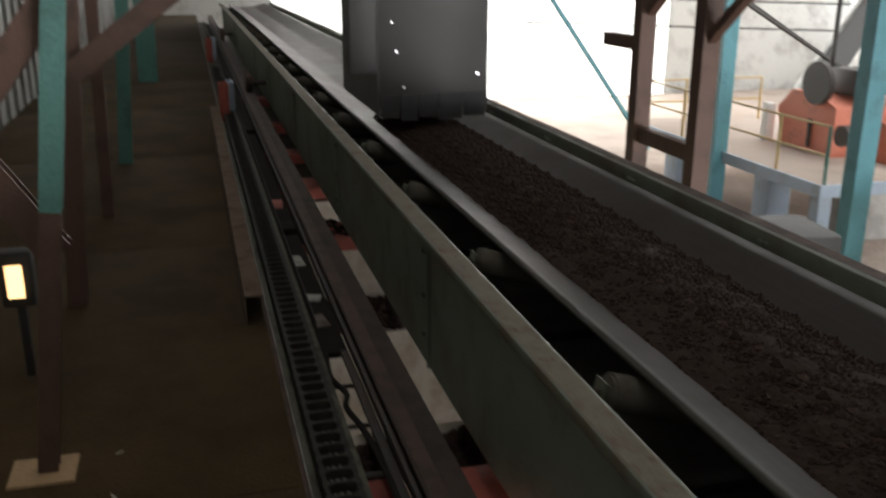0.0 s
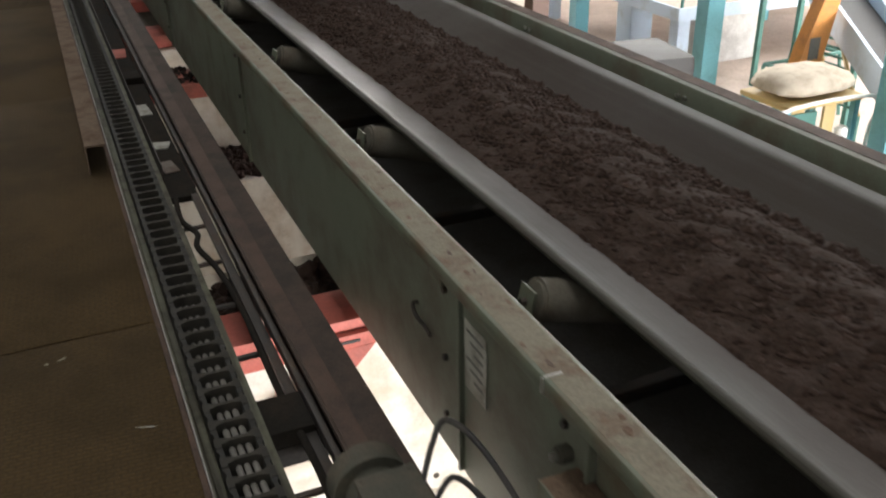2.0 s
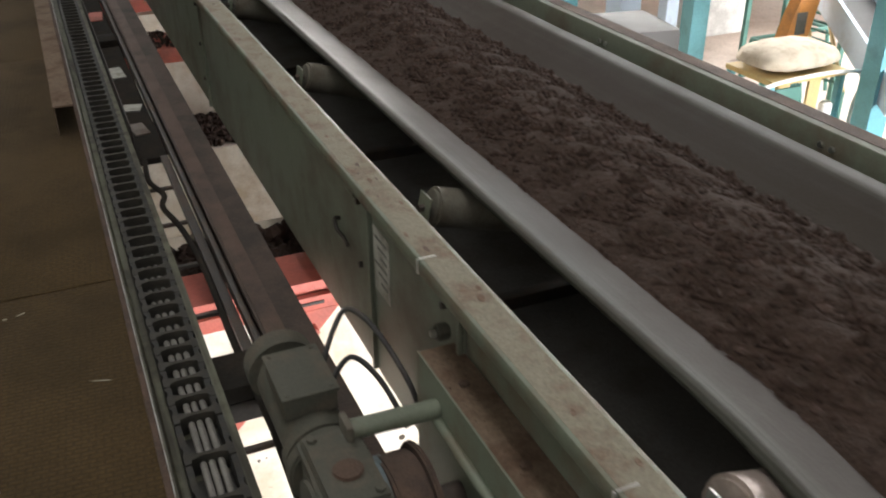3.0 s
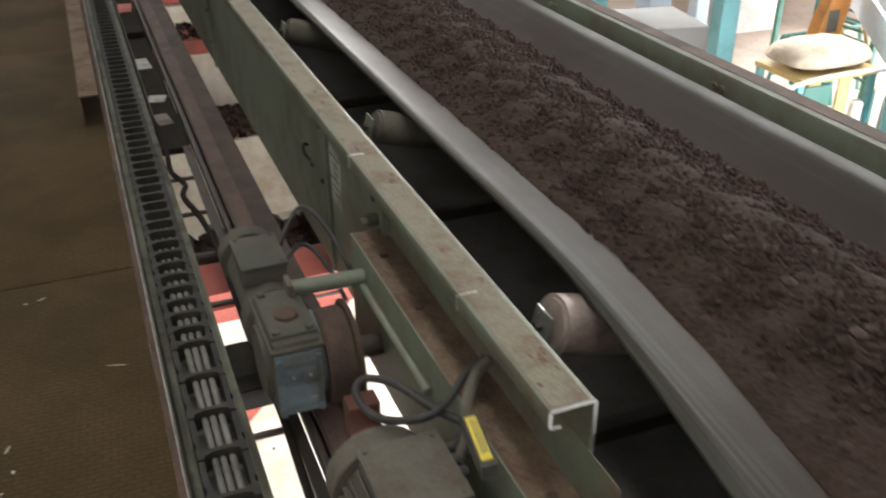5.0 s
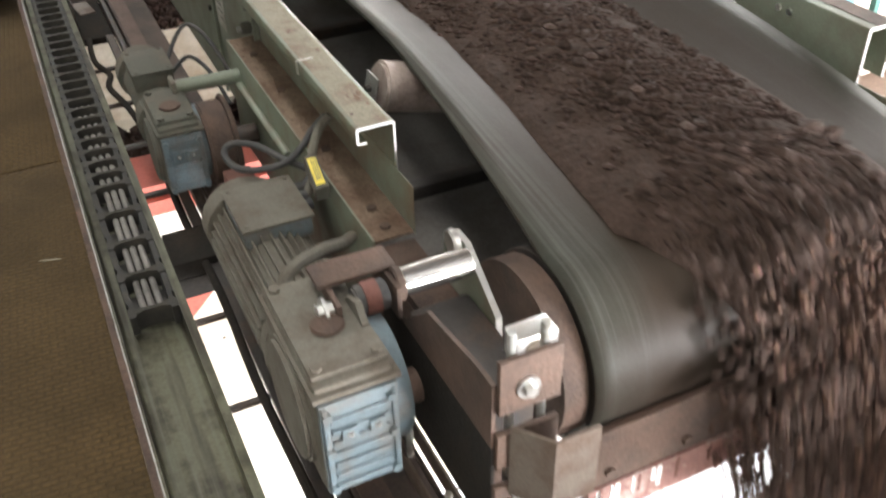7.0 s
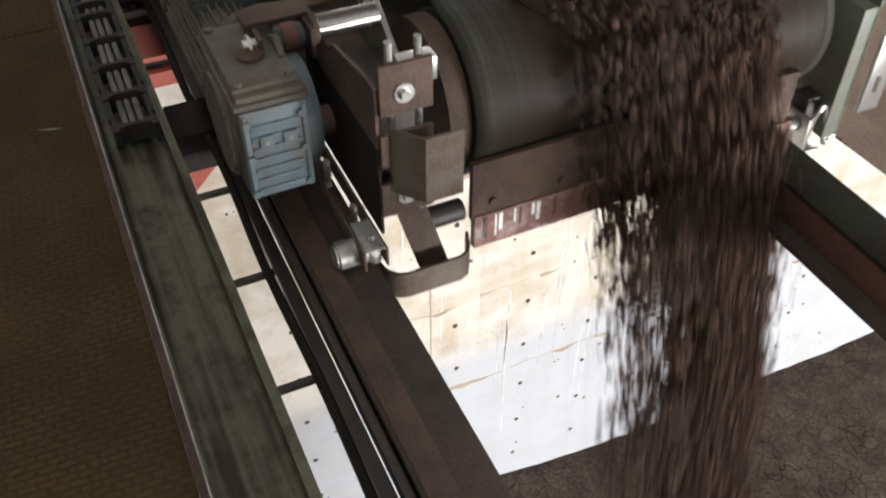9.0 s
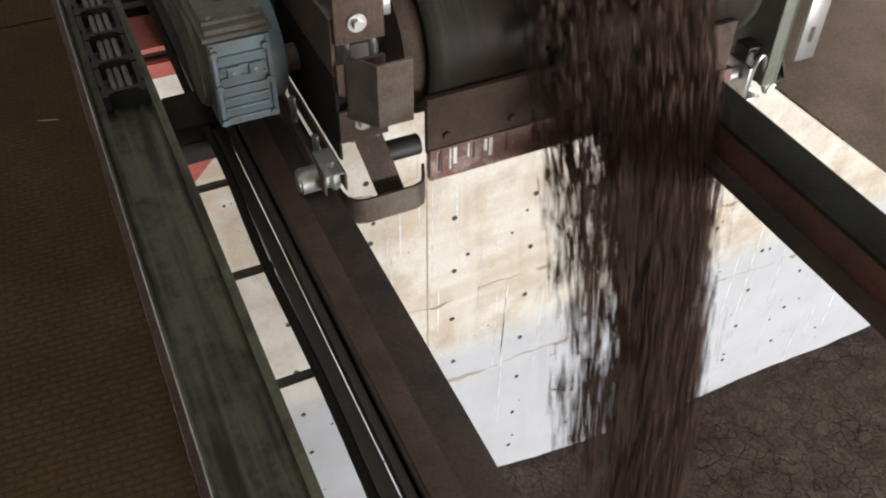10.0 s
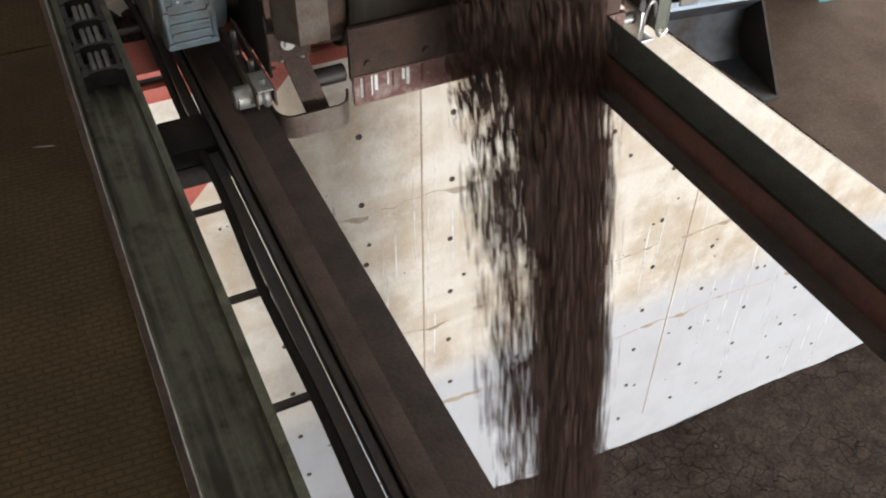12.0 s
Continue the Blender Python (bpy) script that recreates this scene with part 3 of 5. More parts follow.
# dividing walls of the clay bays: cast in lifts, tie holes, top sloping down to the open side
def bay_wall(name, y, thick, right, holes, slope, top=-0.35):
    root = structure(new(name), "pale cast concrete bay wall with tie holes and drips")
    profile = [(-6, GROUND - 0.2), (right, GROUND - 0.2), (right, -3.63), (5.0, -2.586), (2.42, -0.519), (2.21, -0.35), (-6, -0.35)] if slope else [(-6, GROUND), (right, GROUND), (right, top), (-6, top)]
    prismpart("wall", M["concrete"], root, profile, y, y + thick)
    if holes:
        rnd = random.Random(4)
        proto = None
        for i in range(10):
            for j in range(9):
                x, z = 0.177 + 0.4355 * i + rnd.uniform(-0.008, 0.008), -0.745 - 0.3625 * j
                if z > -0.35 - max(0.0, (x - 1.9)) * 0.85 - 0.15 or z < -3.75:
                    continue
                if proto is None:
                    bm = bmesh.new()
                    ring = [(0.0145 * math.cos(a * math.pi / 5), 0.0145 * math.sin(a * math.pi / 5)) for a in range(10)]
                    add_prism(bm, ring, y - 0.003, y + 0.001)
                    proto = part("tie_hole", bm, M["hole"], root)
                    proto.location = (x, 0, z)
                else:
                    o = new("tie_hole", proto.data)
                    o.parent, o.location = root, (x, 0, z)
        for x in (1.335, 3.0):
            boxpart("panel_joint", M["stain"], root, x - 0.004, x + 0.004, y - 0.002, y + 0.001, -3.7, -0.42 if x < 2 else -1.3)
        # ragged tan seep along the pour lines
        bm = bmesh.new()
        for zl, xa, xb in ((-1.16, 0.45, 2.35), (-2.02, 1.2, 4.0), (-2.72, 0.8, 4.9)):
            k = int((xb - xa) / 0.02)
            top = [(xa + (xb - xa) * i / k, zl + 0.045 * noise.noise((i * 0.055, zl, 0)) + 0.014 * noise.noise((i * 0.31, zl, 4))) for i in range(k + 1)]
            low = [(x, z - 0.005 - 0.060 * max(0.0, noise.noise((i * 0.16, zl, 9))) ** 0.8) for i, (x, z) in enumerate(top)]
            for i in range(k):
                if noise.noise((i * 0.09, zl, 2)) > -0.12:
                    bm.faces.new([bm.verts.new((x, y - 0.0022, z)) for x, z in (low[i], low[i + 1], top[i + 1], top[i])])
        tagged(part("seep_lines", bm, M["stain"], root), kind="stuff")
        # blow holes and chipped spots
        bm = bmesh.new()
        for k in range(150):
            x, z, r = rnd.uniform(0.2, 5.2), rnd.uniform(-3.8, -0.4), rnd.choice((0.004, 0.006, 0.008, 0.012))
            if z > -0.35 - max(0.0, (x - 1.9)) * 0.85 - 0.1:
                continue
            a0 = rnd.uniform(0, 6)
            add_prism(bm, [(x + r * rnd.uniform(0.6, 1.5) * math.cos(a0 + a), z + r * rnd.uniform(0.6, 1.3) * math.sin(a0 + a)) for a in (0, 1.2, 2.5, 3.8, 5.0)], y - 0.0018, y + 0.001)
        tagged(part("blow_holes", bm, M["hole"], root), kind="stuff")
        # lime runs
        bm = bmesh.new()
        for k in range(46):
            x = rnd.choice((rnd.uniform(0.9, 2.4), rnd.uniform(2.5, 4.8)))
            top = rnd.uniform(-2.3, -0.9) - max(0.0, (x - 1.9)) * 0.6
            n = rnd.uniform(0.3, 1.1)
            w = rnd.uniform(0.002, 0.008)
            lean = rnd.uniform(-0.02, 0.02)
            add_prism(bm, [(x, top), (x + w, top - 0.1), (x + w * 0.7 + lean, top - n), (x + lean, top - n - 0.03), (x - w * 0.6, top - 0.12)], y - 0.0012, y + 0.001)
        tagged(part("lime_runs", bm, M["lime"], root), kind="stuff")
    return root


M["hole"] = material("dark_hole", (0.09, 0.07, 0.05), 0.95)
M["stain"] = material("joint_stain", (0.34, 0.26, 0.175), 0.9, 0.0, (0.45, 0.39, 0.31), 0.6, 6, 60)
M["lime"] = material("lime_run", (0.74, 0.73, 0.70), 0.8)
bay_wall("wall_bay_1", 2.85, 0.78, 6.3, True, True)
bay_wall("wall_bay_2", 6.84, 0.75, 2.0, False, False, -1.265)
bay_wall("wall_bay_3", 7.6, 0.6, 2.0, False, False)
for k, (y, w) in enumerate(((2.86, 0.24), (6.2, 0.42), (7.7, 0.4))):
    structure(boxpart("sill_plate_%d" % (k + 1), M["redpaint"], None, -1.9, 1.95, y, y + w, -0.35 if k else -0.348, -0.25, 0.006), "red-painted steel sill on the bay wall")
structure(boxpart("sill_angle", M["redpaint"], None, -1.9, 1.95, 2.822, 2.849, -0.35, -0.293, 0.003), "red-painted steel angle")
structure(boxpart("sill_slot", M["darksteel"], None, 0.60, 0.74, 2.816, 2.8215, -0.325, -0.313), "dark slot")
# red diagonal props under the walkway
prop = structure(new("prop_1"), "red-painted angle steel prop")
for y0, y1, w0, w1 in ((2.738, 2.748, -0.053, 0.053), (2.7485, 2.80, -0.053, -0.043)):
    prismpart("leg", M["redpaint"], prop, [(0.361 + 0.7071 * s - 0.7071 * w, -0.659 + 0.7071 * s + 0.7071 * w) for s, w in ((-0.7, w0), (0.42, w0), (0.42, w1), (-0.7, w1))], y0, y1)
structure(prismpart("prop_2", M["redpaint"], None, [(0.60, -0.351), (0.80, -0.351), (0.66, -0.50)], 2.822, 2.849), "red-painted steel gusset")
# made-up dark deck beyond the bays, hiding bright ground where the gap is dark
structure(boxpart("floor_dark_filler", M["deckdark"], None, -2.0, 2.3, 8.25, 31, -0.46, -0.40, 0.004), "dark filler deck added under the conveyor")
for k, y in enumerate((9.4, 11.2, 13.5, 16.0)):
    structure(boxpart("sill_plate_%d" % (k + 4), M["redpaint"], None, -1.9, 1.95, y, y + 0.3, -0.399, -0.30, 0.006), "red-painted steel sill across the deck")
# runway supports on the bay walls
for k, (x, y) in enumerate(((0.466, 3.0), (1.615, 3.0), (0.466, 7.2), (1.615, 7.2), (0.466, 7.8), (1.615, 7.8))):
    structure(boxpart("bearing_%d" % (k + 1), M["brownsteel"], None, x - 0.06, x + 0.06, y - 0.06, y + 0.06, -1.265 if y == 7.2 else -0.25, -0.14 if x < 1 else -0.13), "brown steel bearing block")


# crumbs: cheap angular lumps joined into one mesh
def icosa():
    bm = bmesh.new()
    bmesh.ops.create_icosphere(bm, subdivisions=1, radius=1.0)
    v = np.array([x.co[:] for x in bm.verts])
    f = [[x.index for x in p.verts] for p in bm.faces]
    bm.free()
    return v, np.array(f)


ICO_V, ICO_F = icosa()


def crumbs(name, centres, radii, mat, parent=None, label="", stretch=1.0, seed=1):
    rng = np.random.RandomState(seed)
    vs, fs = [], []
    for i, (c, r) in enumerate(zip(centres, radii)):
        v = ICO_V * (1 + rng.uniform(-0.28, 0.28, (len(ICO_V), 1))) * rng.uniform(0.65, 1.25, 3) * r
        v[:, 2] *= stretch
        a = rng.uniform(0, 6.28)
        ca, sa = math.cos(a), math.sin(a)
        v = v @ np.array([[ca, -sa, 0], [sa, ca, 0], [0, 0, 1]])
        vs.append(v + c)
        fs.append(ICO_F + i * len(ICO_V))
    me = bpy.data.meshes.new(name)
    me.from_pydata(np.concatenate(vs).tolist(), [], np.concatenate(fs).tolist())
    me.materials.append(mat)
    ob = new(name, me)
    if parent is not None:
        ob.parent = parent
    return tagged(ob, label)


rng = np.random.RandomState(7)
# clay lying on the wall tops
def spill(name, n, x0, x1, y0, y1, z, rmax, seed):
    r = np.random.RandomState(seed)
    c = np.stack([r.uniform(x0, x1, n), r.uniform(y0, y1, n), z + r.uniform(0, 0.02, n)], 1)
    return tagged(crumbs(name, c, r.uniform(0.008, rmax, n), M["lumps"], seed=seed), "crumbs of red-brown clay on the wall top", kind="stuff")


spill("spilt_clay", 1500, 0.1, 1.2, 3.11, 3.40, -0.34, 0.035, 1)
spill("spilt_clay", 300, 0.1, 1.2, 2.851, 2.875, -0.335, 0.014, 5)
spill("spilt_clay", 2200, 0.1, 1.9, 6.88, 7.55, -1.255, 0.045, 2)
spill("spilt_clay", 500, 0.1, 1.2, 6.22, 6.6, -0.248, 0.02, 3)
r = np.random.RandomState(6)
xs = r.uniform(2.25, 4.95, 900)
cc = np.stack([xs, 3.60 - np.abs(r.normal(0, 0.035, 900)), np.where(xs < 2.42, -0.35 - (xs - 2.21) * 0.805, -0.519 - (xs - 2.42) * 0.801) + 0.002], 1)
tagged(crumbs("spilt_clay", cc, r.uniform(0.004, 0.016, 900), M["lumps"], seed=8), "crumbs of red-brown clay along the worn wall edge", kind="stuff")
# lumps that hang over the back edge of the wall
c = np.stack([rng.uniform(0.1, 1.2, 120), rng.uniform(3.36, 3.44, 120), rng.uniform(-0.35, -0.29, 120)], 1)
tagged(crumbs("clay_lumps", c, rng.uniform(0.02, 0.055, 120), M["lumps"]), "dark clay lumps along the wall edge", kind="stuff")


# clay in the bays: one uneven sheet each
def clay_bed(name, x0, x1, y0, y1, n, height):
    bm = bmesh.new()
    ny = max(4, int(n * (y1 - y0) / (x1 - x0)))
    g = [[bm.verts.new((x0 + (x1 - x0) * i / n, y0 + (y1 - y0) * j / ny, height(x0 + (x1 - x0) * i / n, y0 + (y1 - y0) * j / ny))) for i in range(n + 1)] for j in range(ny + 1)]
    for j in range(ny):
        for i in range(n):
            bm.faces.new((g[j][i], g[j][i + 1], g[j + 1][i + 1], g[j + 1][i]))
    return tagged(part(name, bm, M["clay"] if name == "clay_heap" else M["ground"]), "cracked dry red-brown clay in the bay", kind="structure")


def heap(x, y):
    z = -4.02 + 0.25 * math.exp(-((x - 1.2) / 0.9) ** 2) + 0.35 * math.exp(-((x - 1.45) / 0.7) ** 2 - ((y - 0.8) / 0.8) ** 2)
    return z + 0.05 * noise.noise((x * 1.3, y * 1.3, 0)) + 0.02 * noise.noise((x * 5, y * 5, 3)) + 0.008 * noise.noise((x * 16, y * 16, 5))


clay_bed("clay_heap", -4, 6.6, -5, 2.849, 150, heap)
clay_bed("clay_heap_2", -4, 9.5, 3.631, 9.0, 110, lambda x, y: -3.93 + 0.05 * noise.noise((x, y, 1)) + 0.03 * noise.noise((x * 4, y * 4, 2)))

# ---- walkway side frames ----
def leaning(name, mat, p0, p1, w, d, label, cat="post"):
    """A rolled section between two points, with a web and two flanges."""
    p0, p1 = Vector(p0), Vector(p1)
    n = (p1 - p0).length
    bm = bmesh.new()
    a, b, t = w / 2, d / 2, 0.008
    add_prism(bm, [(-a, -b), (a, -b), (a, -b + t), (-a + t, -b + t), (-a + t, b - t), (a, b - t), (a, b), (-a, b)], 0, n, "z")
    ax = (p1 - p0).normalized()
    side = Vector((1, 0, 0)) if abs(ax.x) < 0.8 else Vector((0, 1, 0))
    yv = ax.cross(side).normalized()
    xv = yv.cross(ax)
    m = Matrix((xv, yv, ax)).transposed().to_4x4()
    m.translation = p0
    bmesh.ops.transform(bm, matrix=m, verts=bm.verts)
    return tagged(part(name, bm, mat), label, cat)


post = leaning("frame_post", M["greenpost"], (-0.64, 3.02, 0.86), (-0.40, 3.02, 2.75), 0.062, 0.06, "green-painted steel frame post above a rusty foot")
leaning("frame_post", M["brownsteel"], (-0.745, 3.02, 0.012), (-0.641, 3.02, 0.858), 0.06, 0.058, "rusty brown foot of the frame post")
tagged(boxpart("foot_board", M["wood"], None, -0.86, -0.66, 2.93, 3.10, 0.001, 0.012, 0.003), "raw wooden board under the post foot", "board")
leaning("frame_post", M["brownsteel"], (-0.815, 4.58, 0.0), (-0.60, 4.58, 2.75), 0.085, 0.07, "red-brown primed steel post")
leaning("frame_post", M["brownsteel"], (-0.80, 6.25, 0.0), (-0.73, 6.3, 2.75), 0.07, 0.07, "red-brown primed steel post")
leaning("frame_post", M["greenpost"], (-0.785, 7.9, 0.0), (-0.60, 8.0, 2.75), 0.10, 0.07, "green-painted steel frame post")
leaning("frame_post", M["greenpost"], (-0.80, 13.5, 0.0), (-0.75, 13.5, 2.75), 0.25, 0.2, "dark blue-green steel post")
leaning("diagonal_brace", M["brownsteel"], (-1.70, 3.09, 0.0), (-0.50, 3.09, 1.57), 0.09, 0.06, "red-brown diagonal steel brace", "brace")
leaning("diagonal_brace", M["brownsteel"], (-0.74, 4.53, 1.08), (0.28, 4.53, 1.86), 0.10, 0.06, "red-brown diagonal steel brace", "brace")
leaning("diagonal_brace", M["brownsteel"], (-1.95, 3.10, 2.75), (-0.65, 3.10, 0.71), 0.10, 0.06, "red-brown diagonal steel brace", "brace")
tagged(boxpart("beam", M["darksteel"], None, -2.05, -0.3, 4.5, 4.62, 2.752, 2.9), "dark steel beam over the posts", "beam")
tagged(boxpart("beam", M["darksteel"], None, -2.05, 0.3, 7.9, 8.1, 2.752, 2.9), "dark steel beam over the posts", "beam")
tagged(boxpart("beam", M["darksteel"], None, -2.05, 0.3, 2.95, 3.09, 2.752, 2.9), "dark steel beam over the posts", "beam")
# work lamp behind the frame, glowing warm
lamp = new("work_lamp")
lamp.location = (-0.91, 3.75, 0.0)
tagged(lamp, "small warm glowing work lamp on the walkway", "lamp")
boxpart("housing", M["greydark"], lamp, -0.06, 0.06, 0.02, 0.10, 0.30, 0.52, 0.01)
boxpart("stand", M["darksteel"], lamp, -0.015, 0.015, 0.045, 0.075, 0.0, 0.30, 0.003)
boxpart("glass", glow("warm_lamp_glass", (1.0, 0.62, 0.28), 6.0), lamp, -0.035, 0.025, 0.008, 0.02, 0.34, 0.47, 0.004)
# fire extinguishers and hose between trough and conveyor
def extinguisher(x, y, colour, label):
    e = new("canister")
    e.location = (x, y, -0.056)
    tagged(e, label, "canister")
    cylpart("body", colour, e, (0, 0, 0.0), (0, 0, 0.42), 0.055, 16, 0.02)
    cylpart("neck", M["darksteel"], e, (0, 0, 0.42), (0, 0, 0.47), 0.02, 10)
    return e


extinguisher(0.10, 10.2, M["redpaint"], "red metal canister standing in the cable trough")
extinguisher(0.165, 10.35, M["bluegrey"], "pale blue metal canister standing in the cable trough")
extinguisher(0.10, 16.4, M["redpaint"], "red metal canister standing in the cable trough")
extinguisher(0.165, 16.6, M["bluegrey"], "pale blue metal canister standing in the cable trough")
# upright guard sheet along the trough, with its bare edge
structure(prismpart("trim_guard", M["shelfdirt"], None, [(-0.058, 0.002), (-0.053, 0.002), (-0.053, 0.130), (0.026, 0.130), (0.026, 0.136), (-0.058, 0.136)], 4.12, 10.0), "tan dirty folded steel guard on the walkway edge")
structure(boxpart("trim_guard_2", M["darksteel"], None, 0.232, 0.238, 3.95, 16.0, -0.088, 0.06, 0.002), "dark steel cover sheet beside the trough")

# ---- feed chute over the belt, hung from the roof ----
chute = tagged(new("feed_chute"), "dark grey bolted sheet-steel feed chute over the belt", "chute")
boxpart("front_sheet", M["greydark"], chute, 0.95, 1.665, 5.99, 6.0, 0.66, 7.0, 0.002)
boxpart("left_sheet", M["greydark"], chute, 0.765, 0.94, 6.0, 6.012, 0.89, 7.0, 0.002)
boxpart("side_sheet", M["greydark"], chute, 0.94, 0.949, 5.99, 7.4, 0.62, 7.0)
boxpart("far_side_sheet", M["greydark"], chute, 1.666, 1.676, 5.99, 7.4, 0.62, 7.0)
boxpart("back_sheet", M["greydark"], chute, 0.95, 1.665, 7.39, 7.4, 0.70, 7.0)
for k, (x0, x1, h) in enumerate(((0.955, 1.08, 0.60), (1.09, 1.2, 0.58), (1.21, 1.33, 0.60), (1.34, 1.5, 0.585), (1.51, 1.66, 0.60))):
    boxpart("rubber_flap", M["rubber"], chute, x0, x1, 5.978, 5.988, h, 0.75)
for x, z in ((1.033, 1.207), (1.064, 1.024), (1.11, 0.797), (1.607, 0.874), (1.59, 0.707), (1.036, 1.379)):
    cylpart("bolt", M["zinc"], chute, (x, 5.99, z), (x, 5.980, z), 0.009, 6)

# brown timber-coloured steel posts beyond the conveyor
def brown_post(y):
    leaning("hall_post", M["brownsteel"], (2.40, y, GROUND), (2.40, y, 7.0), 0.10, 0.10, "rusty brown steel post beside the conveyor")


brown_post(5.22)
brown_post(4.52)
leaning("diagonal_brace", M["brownsteel"], (2.40, 5.15, 1.30), (2.40, 3.4, 2.6), 0.06, 0.05, "rusty brown steel brace", "brace")
tagged(boxpart("rail_stub", M["brownsteel"], None, 2.36, 2.44, 5.275, 5.70, 1.07, 1.15, 0.004), "short rusty steel stub", "beam")
tagged(boxpart("cross_piece", M["brownsteel"], None, 2.37, 2.43, 4.575, 5.165, 0.53, 0.62, 0.004), "rusty steel cross piece between posts", "beam")
leaning("diagonal_brace", M["brownsteel"], (2.40, 4.50, 1.18), (2.40, 3.2, 2.2), 0.05, 0.05, "rusty brown steel brace", "brace")

# ---- open part of the hall ----
FLOOR = -3.3
for x, y in ((8.9, 10.9), (9.8, 16.0), (8.88, 7.42), (14.5, 16.0), (20.0, 16.5)):
    base = FLOOR if y > 8 else -3.95
    leaning("hall_column", M["teal"], (x, y, base), (x, y, 7.0), 0.30, 0.26, "teal-painted steel hall column", "column")
# raised machine platform
plat = tagged(new("machine_platform"), "concrete machine platform on pale blue columns", "platform")
boxpart("slab", M["hallfloor"], plat, 9.9, 16.5, 12.9, 20.0, -2.18, -2.0, 0.01)
boxpart("edge", M["bluegrey"], plat, 9.85, 9.898, 12.85, 20.0, -2.2, -1.98)
boxpart("edge", M["bluegrey"], plat, 9.9, 16.5, 12.85, 12.898, -2.2, -1.98)
for x, y, w in ((10.4, 13.5, 0.13), (10.6, 15.2, 0.25), (10.4, 18.4, 0.25), (15.5, 13.5, 0.25), (15.5, 18.4, 0.25)):
    boxpart("column", M["bluegrey"], plat, x - w, x + w, y - w, y + w, FLOOR, -2.18, 0.01)
boxpart("plinth", M["wall"], plat, 11.2, 12.4, 13.6, 14.6, FLOOR, -2.18, 0.02)
# guard rail
for k, y in enumerate((12.95, 14.3, 16.0, 17.7, 19.4)):
    cylpart("guard_post", M["greenpost"] if k == 0 else M["yellowpaint"], plat, (9.98, y, -2.0), (9.98, y, -1.0), 0.03, 8)
for z in (-1.0, -1.5):
    cylpart("guard_rail", M["yellowpaint"], plat, (9.98, 12.95, z), (9.98, 19.4, z), 0.022, 8)
    cylpart("guard_rail", M["yellowpaint"], plat, (9.98, 19.4, z), (13.0, 19.4, z), 0.022, 8)
for k in range(3):
    cylpart("guard_post", M["yellowpaint"], plat, (11 + k, 19.4, -2.0), (11 + k, 19.4, -1.0), 0.03, 8)

# red crusher on the platform
mill = tagged(new("crusher"), "orange-red painted crusher housing with black drive", "machine")
prismpart("housing", M["orange"], mill, [(14.9, -2.0), (16.5, -2.0), (16.7, -1.25), (16.3, -0.85), (15.4, -0.85), (14.9, -1.05)], 11.6, 13.4, "x")
prismpart("inlet", M["orange"], mill, [(13.7, -2.0), (14.7, -2.0), (14.7, -1.4), (14.3, -1.25), (13.8, -1.45)], 12.2, 13.6, "x")
cylpart("flywheel", M["greydark"], mill, (11.45, 15.4, -0.62), (11.58, 15.4, -0.62), 0.42, 28, 0.01)
cylpart("pulley", M["darksteel"], mill, (11.45, 14.5, -1.5), (11.58, 14.5, -1.5), 0.2, 20)
boxpart("rib", M["darksteel"], mill, 11.56, 11.60, 15.55, 15.63, -1.9, -1.35)
boxpart("drive", M["greydark"], mill, 12.0, 13.0, 14.9, 15.7, -0.85, -0.35, 0.03)
boxpart("switch_box", M["white"], mill, 11.4, 11.6, 16.75, 16.95, -2.0, -1.2, 0.01)
cylpart("riser", M["greydark"], mill, (12.4, 16.2, -2.0), (12.4, 16.2, 1.0), 0.05, 10)


# inclined belt gallery beyond the platform
def gallery(p0, p1, w, mat, label):
    p0, p1 = Vector(p0), Vector(p1)
    g = tagged(new("inclined_conveyor"), label, "conveyor")
    ax = (p1 - p0).normalized()
    side = Vector((-ax.y, ax.x, 0)).normalized()
    up = ax.cross(side)
    m = Matrix((side, ax, -up if up.z < 0 else up)).transposed().to_4x4()
    m.translation = p0
    n = (p1 - p0).length
    for name, x0, x1, z0, z1, mt in (("side", -w / 2, -w / 2 + 0.05, 0, 0.4, mat), ("side", w / 2 - 0.05, w / 2, 0, 0.4, mat), ("belt", -w / 2 + 0.06, w / 2 - 0.06, 0.18, 0.22, M["rubber"])):
        bm = bmesh.new()
        add_box(bm, x0, x1, 0, n, z0, z1, m)
        part(name, bm, mt, g)
    k = 1
    for f in (0.12, 0.5, 0.9):
        q = p0.lerp(p1, f)
        for sgn in (-1, 1):
            r = q + side * sgn * (w / 2 - 0.03)
            boxpart("leg", M["greenpost"], g, r.x - 0.04, r.x + 0.04, r.y - 0.04, r.y + 0.04, FLOOR, r.z)
    return g


gallery((9.0, 6.9, -2.25), (11.6, 12.6, -0.75), 0.7, M["bluegrey"], "inclined belt conveyor with pale blue side plates")
gallery((15.0, 20.0, -1.8), (24.0, 27.0, 2.6), 1.0, M["wall"], "long grey inclined belt conveyor")
leaning("tie_rod", M["greydark"], (13.0, 22.0, 1.2), (18.0, 20.0, -2.2), 0.08, 0.08, "thin dark steel tie", "brace")
leaning("tie_rod", M["greydark"], (14.0, 24.0, 1.4), (19.0, 22.0, -2.2), 0.08, 0.08, "thin dark steel tie", "brace")
leaning("tie_rod", M["teal"], (8.0, 24.0, 2.5), (11.5, 22.0, -3.2), 0.10, 0.08, "thin teal steel brace", "brace")
for z in (-0.3, 0.6, 1.6):
    leaning("pipe_run", M["greydark"], (10.5, 30.0, z), (25.0, 27.0, z - 0.4), 0.06, 0.06, "dark pipe along the far wall", "pipe")


